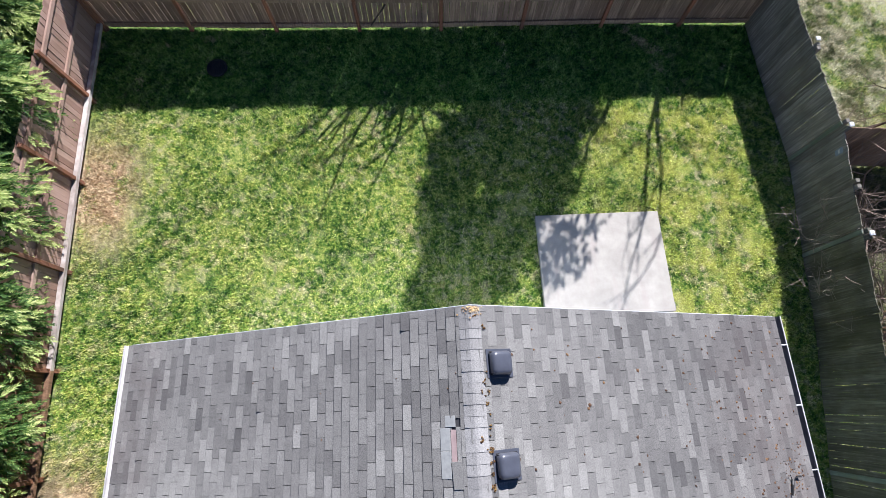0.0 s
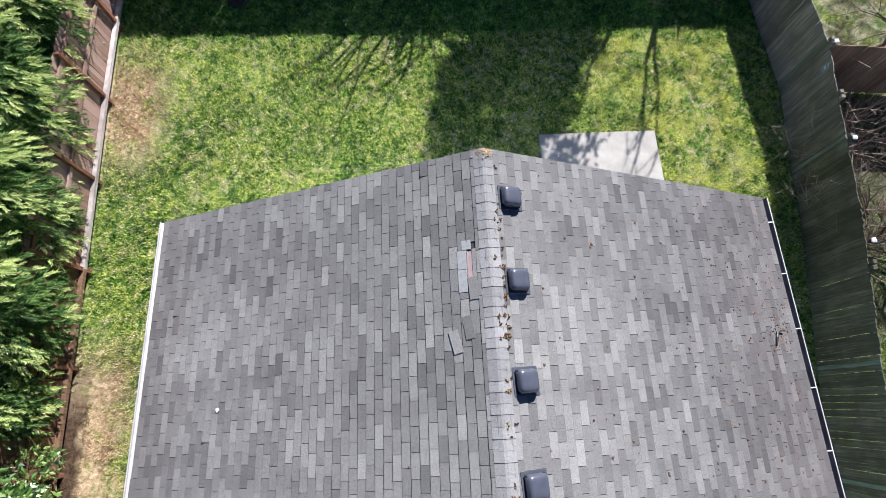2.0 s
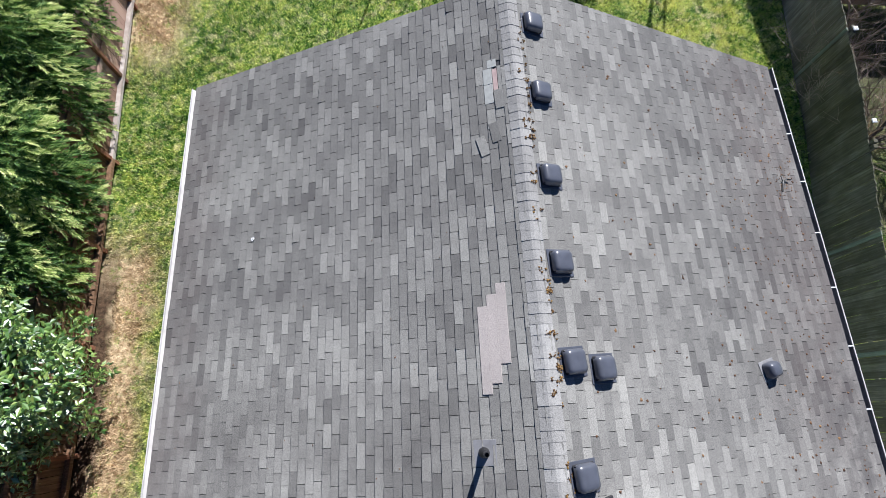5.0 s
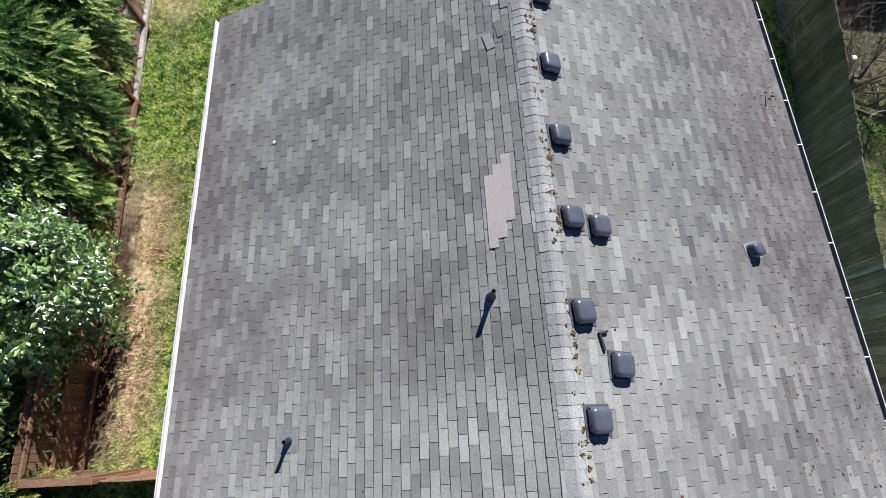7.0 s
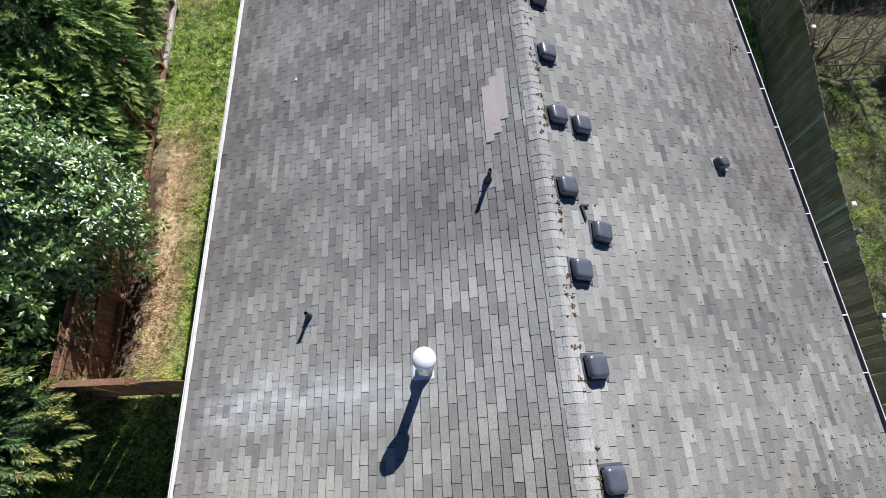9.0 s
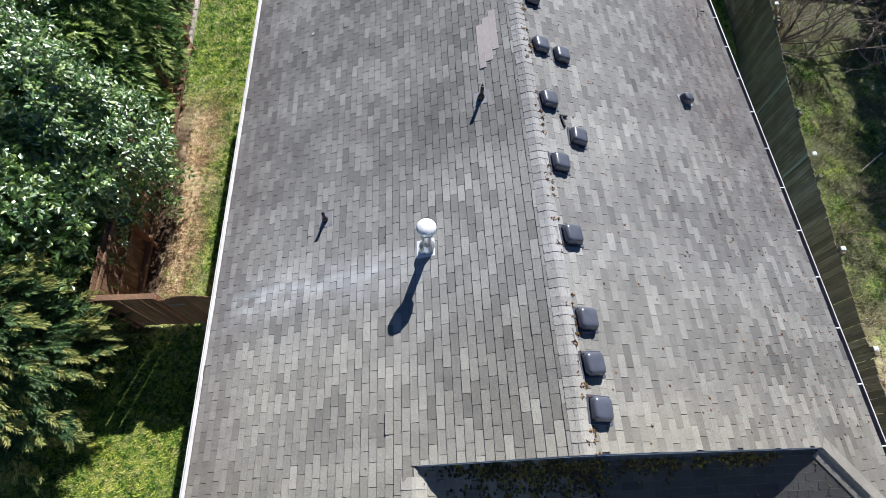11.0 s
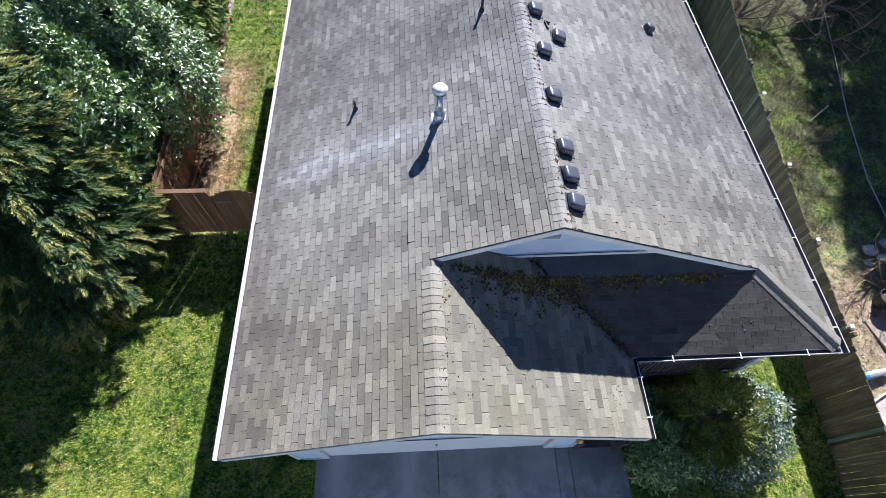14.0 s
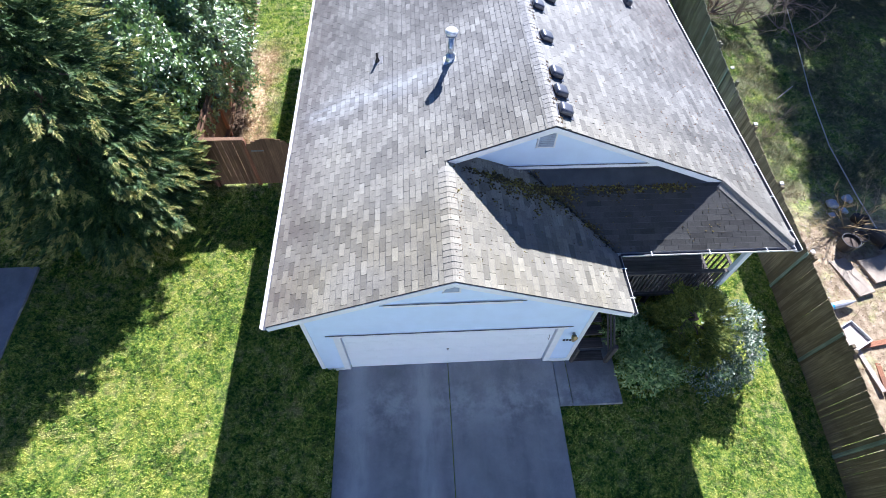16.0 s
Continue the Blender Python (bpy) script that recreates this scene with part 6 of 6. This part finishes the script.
# front shrubs
conifer("golden_cypress", "rounded golden-green cypress beside the porch", 4.0, -14.10, 2.0, 0.80, 1100, 14, M_CYPRESS, 0.07, 0.10, "egg", "", 17, 0.02, "shrub", clump=12, reach=4.2, calm=0.6)
broadleaf("rhododendron", "broad-leaved dark green shrub beside the path", 2.95, -14.72, 1.15, 0.82, 0.72, 3800, 15, M_RHODO, 0.13, 0.40, 0.4, lumpy=0.15)
broadleaf("grey_shrub", "upright grey-leaved shrub with pale sunlit leaves", 5.25, -14.15, 1.55, 0.52, 0.95, 3600, 16, M_SILVER, 0.10, 0.46, 0.45, flowers=90, lumpy=0.15)
broadleaf("grey_shrub", "low grey-green shrub in the bed", 4.62, -15.0, 0.95, 0.72, 0.60, 2600, 17, M_SILVER, 0.10, 0.42, 0.4, lumpy=0.15)
broadleaf("rhododendron", "small broad-leaved shrub against the porch", 2.60, -13.85, 1.05, 0.5, 0.4, 1400, 18, M_RHODO, 0.12, 0.40, 0.4)

# ---- beyond the right fence ----
bare_branches("bramble", "tangle of grey leafless stems over the fence", 9.9, 2.6, 3.0, 1.0, 4, 41, M_TWIG, None, 0.03)
bare_branches("bramble", "tangle of grey leafless stems over the fence", 10.3, 0.7, 2.6, 1.1, 4, 42, M_TWIG, None, 0.03)
bare_branches("bramble", "tangle of grey leafless stems", 10.6, -0.5, 2.4, 1.2, 4, 43, M_TWIG, None, 0.03)
bare_branches("bramble", "tangle of grey leafless stems", 12.8, -0.9, 2.6, 1.3, 4, 44, M_TWIG, None, 0.03)
bare_branches("twiggy_shrub", "low twiggy shrub with a few buds", 9.7, -6.6, 1.0, 1.0, 4, 45, M_TWIG, None, 0.012)
bare_branches("twiggy_shrub", "low twiggy shrub with a few buds", 10.3, -5.8, 1.1, 1.0, 4, 46, M_TWIG, None, 0.012)
bare_branches("twiggy_shrub", "low bare shrub beside the pots", 10.7, -10.45, 2.0, 1.0, 5, 47, plain("yellow_twig", (0.42, 0.33, 0.17), 0.8), None, 0.022)
bare_branches("bare_tree", "leafless tree in the neighbouring yard", 10.3, 5.0, 3.6, 0.6, 3, 48, M_BARK, None, 0.07, "tree", 3, (0.7, 0.2, 0.6))
conifer("yard_tree", "tall evergreen at the end of the neighbouring yard", 18.5, 3.6, 11.0, 3.5, 4200, 33, M_CEDAR, 0.23, -0.2, "egg", "", 13, 0.1)
bare_branches("leaning_tree", "leafless tree leaning low over the neighbouring yard", 9.05, -0.55, 4.4, 0.5, 4, 49, M_BARK, None, 0.06, "tree", 4, (0.8, 0.55, 0.25))
bare_branches("bramble", "tangle of brown leafless stems at the fence", 9.35, 0.0, 1.5, 0.9, 5, 51, plain("brown_twig", (0.33, 0.21, 0.12), 0.85), None, 0.014)
bare_branches("bramble", "tangle of grey leafless stems over the fence", 9.5, 3.4, 2.7, 0.9, 4, 52, M_TWIG, None, 0.02)
bare_branches("bramble", "tangle of grey leafless stems in the yard corner", 13.2, 0.6, 2.8, 1.2, 4, 53, M_TWIG, None, 0.03)
bare_branches("bramble", "low tangle of pale dead stems", 10.9, -5.4, 0.9, 1.4, 4, 54, plain("straw_twig", (0.45, 0.35, 0.24), 0.85), None, 0.010)
for bx, by, bs in ((9.15, 2.1, 61), (9.45, -0.2, 62), (9.05, 0.9, 63), (10.0, 1.6, 64)):
    bare_branches("bramble", "dense tangle of grey leafless stems behind the fence", bx, by, 2.2, 1.1, 5, bs, M_TWIG, None, 0.016)
rope = thing("garden_rope", "pale rope strung across the neighbouring yard", "rope")
part("rope", tubed([(13.5, 1.3, 0.35), (12.85, -1.9, 0.08), (12.3, -4.4, -0.14), (11.84, -7.05, -0.28), (11.72, -9.2, -0.34), (11.72, -10.6, -0.40)], 0.017, 6), plain("pale_rope", (0.66, 0.64, 0.62), 0.8), rope)
M_POT = plain("black_pot_plastic", (0.03, 0.03, 0.034), 0.5)
M_BAG = plain("white_sack", (0.62, 0.63, 0.64), 0.6, 0, 0.35, 14)
M_SLAB = plain("tan_slab", (0.36, 0.30, 0.235), 0.85, 0, 0.3, 4)


def at_yard(x, y, lift=0.0, turn=0.0):
    return Matrix.Translation((x, y, land(x, y) + lift)) @ pose(0, 0, 0, 0, 0, turn)


def pot(x, y, r, h, tip=0):
    p = thing("plant_pot", "black plastic plant pot lying among twigs", "pot", "garden pots", m=at_yard(x, y, 0.02 + (r if tip else 0)) @ pose(0, 0, 0, tip, 0, 20))
    part("shell", lathe([(r * 0.75, 0), (r, h), (r * 1.06, h), (r * 1.06, h + 0.03), (r * 0.96, h + 0.03), (r * 0.7, 0.03)], 16), M_POT, p)
    part("soil", lathe([(r * 0.9, h * 0.86), (r * 0.5, h * 0.90), (0.0, h * 0.88)], 12), M_BARK, p, "dry soil fill")
    return p


pot(10.35, -11.15, 0.26, 0.38)
pot(11.25, -10.75, 0.24, 0.55, 80)
pot(10.80, -10.95, 0.22, 0.32)
pot(11.05, -10.15, 0.20, 0.30, 70)
for x, y, r in ((10.72, -9.55, 0.18), (11.0, -9.80, 0.13), (11.35, -9.35, 0.16), (10.55, -9.95, 0.10)):
    sk = thing("garden_sack", "crumpled pale plastic sack", "sack", "garden sacks", m=at_yard(x, y, 0.02))
    bm = bmesh.new()
    bmesh.ops.create_icosphere(bm, subdivisions=3, radius=r)
    for v in bm.verts:
        v.co *= 1 + 0.4 * noise.noise(v.co * 11 + Vector((x, y, 0)))
        v.co.z = max(0, v.co.z * 0.5 + r * 0.4)
    part("bag", bm, M_BAG, sk)
plank = thing("paving_slab", "pale concrete slab lying on bare soil", "slab", m=at_yard(10.75, -12.0, 0.0, 12))
part("slab", boxed(-0.1, 1.6, -0.40, 0.40, 0.0, 0.07, 0.01), M_SLAB, plank)
grey = thing("paving_slab", "grey slab beside the pots", "slab", m=at_yard(10.15, -12.15, 0.0, 15))
part("slab", boxed(-0.30, 0.28, -0.62, 0.62, 0.0, 0.06, 0.01), M_SLAB, grey)
tarp = thing("folded_tarp", "grey tarpaulin with a blue end on the soil", "tarp", m=at_yard(9.30, -13.05, 0.0, 10))
part("roll", lathe([(0.09, 0), (0.10, 0.3), (0.07, 0.6), (0.02, 0.8)], 10), plain("grey_tarp", (0.38, 0.39, 0.43), 0.6), tarp, m=Matrix.Translation((-0.3, 0, 0.12)) @ pose(0, 0, 0, 0, 88, 0))
part("blue_end", lathe([(0.105, -0.04), (0.105, 0.05)], 10), plain("blue_plastic", (0.04, 0.30, 0.62), 0.5), tarp, "bright blue plastic end", Matrix.Translation((-0.3, 0, 0.12)) @ pose(0, 0, 0, 0, 88, 0))
crate = thing("wooden_crate", "sunlit pale crate against the fence", "crate", m=at_yard(9.2, -14.0, 0.0, 25))
for a_, b_, c_, d_ in ((-0.30, 0.45, -0.35, -0.32), (-0.30, 0.45, 0.32, 0.35), (-0.30, -0.27, -0.32, 0.32), (0.42, 0.45, -0.32, 0.32)):
    part("side_board", boxed(a_, b_, c_, d_, 0.0, 0.13, 0.004), M_BAG, crate)
part("floor_board", boxed(-0.27, 0.42, -0.32, 0.32, 0.02, 0.05), M_RAIL, crate)
for k_, (x, y, tr, l) in enumerate(((9.75, -14.2, 8, 1.3), (9.35, -14.75, 95, 1.5), (9.6, -15.3, 80, 1.2), (10.2, -14.9, 30, 1.0))):
    tb = thing("timber_offcut", "weathered timber board lying on the soil", "board", "loose timbers", m=at_yard(x, y, 0.02, tr))
    part("board", boxed(-l / 2, l / 2, -0.07, 0.07, 0, 0.04, 0.004), M_RAIL if k_ % 2 else M_POST, tb)
stake = thing("cut_pole", "pale cut pole lying in the weeds", "pole", m=at_yard(11.25, -4.45, 0.06, 35))
part("pole", tubed([(-0.45, 0, 0), (0.5, 0, 0.12)], 0.022, 7), M_RAIL, stake)
tag = thing("fence_sign", "small blue-grey plate on the fence", "sign", m=Matrix.Translation((fence_x(3.75) - 0.03, 3.75, land(8.6, 3.75) + 1.60)) @ pose(0, 0, 0, 0, 0, 83))
part("plate", boxed(-0.07, 0.07, 0.02, 0.028, -0.11, 0.11, 0.003), plain("blue_grey_plate", (0.22, 0.28, 0.36), 0.5), tag)
part("bar", boxed(-0.045, 0.045, 0.029, 0.032, -0.02, 0.03), M_BAG, tag)

r_ = np.random.RandomState(77)
px_, py_ = r_.uniform(8.6, 14.0, 1500), -9.0 - np.abs(r_.normal(0, 3.2, 1500))
lumps("yard_litter", np.stack([px_, py_, land_np(px_, py_) + 0.015], 1), r_.uniform(0.006, 0.03, 1500) * r_.uniform(0.5, 1.0, 1500), M_LITTER, "brown leaves and chips strewn on the neighbouring soil", 0.35)
px_, py_ = r_.uniform(8.0, 11.5, 500), -9.0 - np.abs(r_.normal(0, 3.0, 500))
lumps("pale_debris", np.stack([px_, py_, land_np(px_, py_) + 0.02], 1), r_.uniform(0.008, 0.03, 500), M_RAIL, "pale wood chips and stones strewn on the neighbouring soil", 0.5)

# ---- unseen street-side wall behind the flight, added to bounce light onto the garage ----
M_BOUNCE = plain("pale_bounce_wall", (0.66, 0.70, 0.75), 0.8, 0, 0.15, 0.4)
tagged(part("backdrop", boxed(-42, 42, -44.4, -44, -1.0, 10.0), M_BOUNCE), "unseen pale wall on the street side, added to bounce light onto the garage", "backdrop", kind="structure")
# ---- grass ----
def grass(name, label, count, region, blade, seed, dens=None):
    rs = np.random.RandomState(seed)
    x0, x1, y0, y1 = region
    p = np.stack([rs.uniform(x0, x1, count), rs.uniform(y0, y1, count)], 1)
    x, y = p[:, 0], p[:, 1]
    fence_x = np.interp(y, [q[1] for q in RF[::-1]], [q[0] for q in RF[::-1]])
    ok = np.abs(x - fence_x) > 0.06
    ok &= ~((x > -5.1) & (x < 5.12) & (y > -11.75) & (y < -0.40))
    ok &= ~((x > -5.12) & (x < 1.1) & (y > -14.5) & (y < -11.7))
    ok &= ~((x > -4.74) & (x < 0.68) & (y < -14.4))
    ok &= ~((x > 0.66) & (x < 2.24) & (y > -15.64) & (y < -13.8))
    ok &= ~((x > 2.04) & (x < 5.04) & (y > 0.60) & (y < 3.07))
    ok &= ~((x > -15.6) & (x < -12.73) & (y > -17.0) & (y < -11.4))
    ok &= ((x + 5.74) ** 2 + (y - 7.32) ** 2) > 0.09
    if dens is not None:
        ok &= rs.rand(count) < dens(x, y)
    x, y = x[ok], y[ok]
    n = len(x)
    # taller tufts in clumps
    cl = 0.5 + 0.5 * np.sin(x * 3.1 + 2 * np.sin(y * 1.7)) * np.sin(y * 2.7 + 1.5 * np.sin(x * 2.3))
    cl = cl * (0.5 + 0.5 * np.sin(x * 17 + 2 * np.sin(y * 13)) * np.sin(y * 19 + 2 * np.sin(x * 11)))
    ln = blade * rs.uniform(0.55, 1.25, n) * (0.68 + 1.5 * cl)
    a = rs.uniform(0, 6.28, n)
    tilt = rs.uniform(0.15, 1.1, n)
    d = np.stack([np.cos(a) * np.sin(tilt), np.sin(a) * np.sin(tilt), np.cos(tilt)], 1)
    s = np.stack([-np.sin(a), np.cos(a), np.zeros(n)], 1)
    b = np.stack([x, y, land_np(x, y) - 0.005], 1)
    w = rs.uniform(0.007, 0.014, n)[:, None]
    v = np.stack([b - s * w, b + s * w, b + d * ln[:, None] + np.array([0, 0, 0.0])], 1).reshape(-1, 3)
    f = np.arange(n * 3).reshape(-1, 3)
    ob = new(name, mesh_np(name, v, f, M_BLADE))
    return tagged(ob, label, "grass", kind="stuff")


grass("back_lawn_grass", "rough spring grass of the back lawn", 330000, (-8.6, 8.7, -0.6, 8.5), 0.07, 1)
grass("left_strip_grass", "mown grass strip between hedge and house", 130000, (-8.6, -5.0, -8.6, -0.5), 0.065, 2, lambda x, y: np.where(x < -8.3, np.where(y < -2.6, 0.06, 0.5), np.where(x < -7.8, 0.5, 1.0)))
grass("front_lawn_grass", "short grass of the front lawn", 240000, (-15.5, -4.7, -21.5, -8.6), 0.06, 3)
grass("right_lawn_grass", "short grass beside the porch shrubs", 170000, (0.7, 8.3, -21.5, -0.5), 0.06, 4)
grass("neighbour_grass", "rough grass and weeds beyond the fence", 250000, (7.0, 16.0, -15.0, 10.0), 0.09, 5, lambda x, y: np.where(x > np.interp(y, [q[1] for q in RF[::-1]], [q[0] for q in RF[::-1]]) + 0.1, 0.25 + 0.75 * (np.sin(x * 1.3 + y * 0.7) * np.sin(y * 0.9 - x * 0.5) > -0.1), 0) * np.where(y < -9.2, np.where(x < 8.9, 1.0, 0.12), np.where((y > -0.8) & (y < 4.0), 0.3, np.where((x > 11.9) & (y < 4), 0.5, 1.0))))
grass("lawn_tufts", "taller bright tufts in the back lawn", 60000, (-8.3, 8.3, 0.2, 8.3), 0.10, 6, lambda x, y: (np.sin(x * 5.3 + 2 * np.sin(y * 2.1)) * np.sin(y * 6.1 + 2 * np.sin(x * 1.9)) > np.where(x > 4.0, 0.15, 0.72)) * 1.0)

# shingle pieces last
single_tabs(left_slope, left_tabs)
single_tabs(right_slope, right_tabs)
single_tabs(garage_slope, garage_tabs)
single_tabs(porch_slope, porch_tabs, M_DARK_SHADED_TAB, 0.0055)
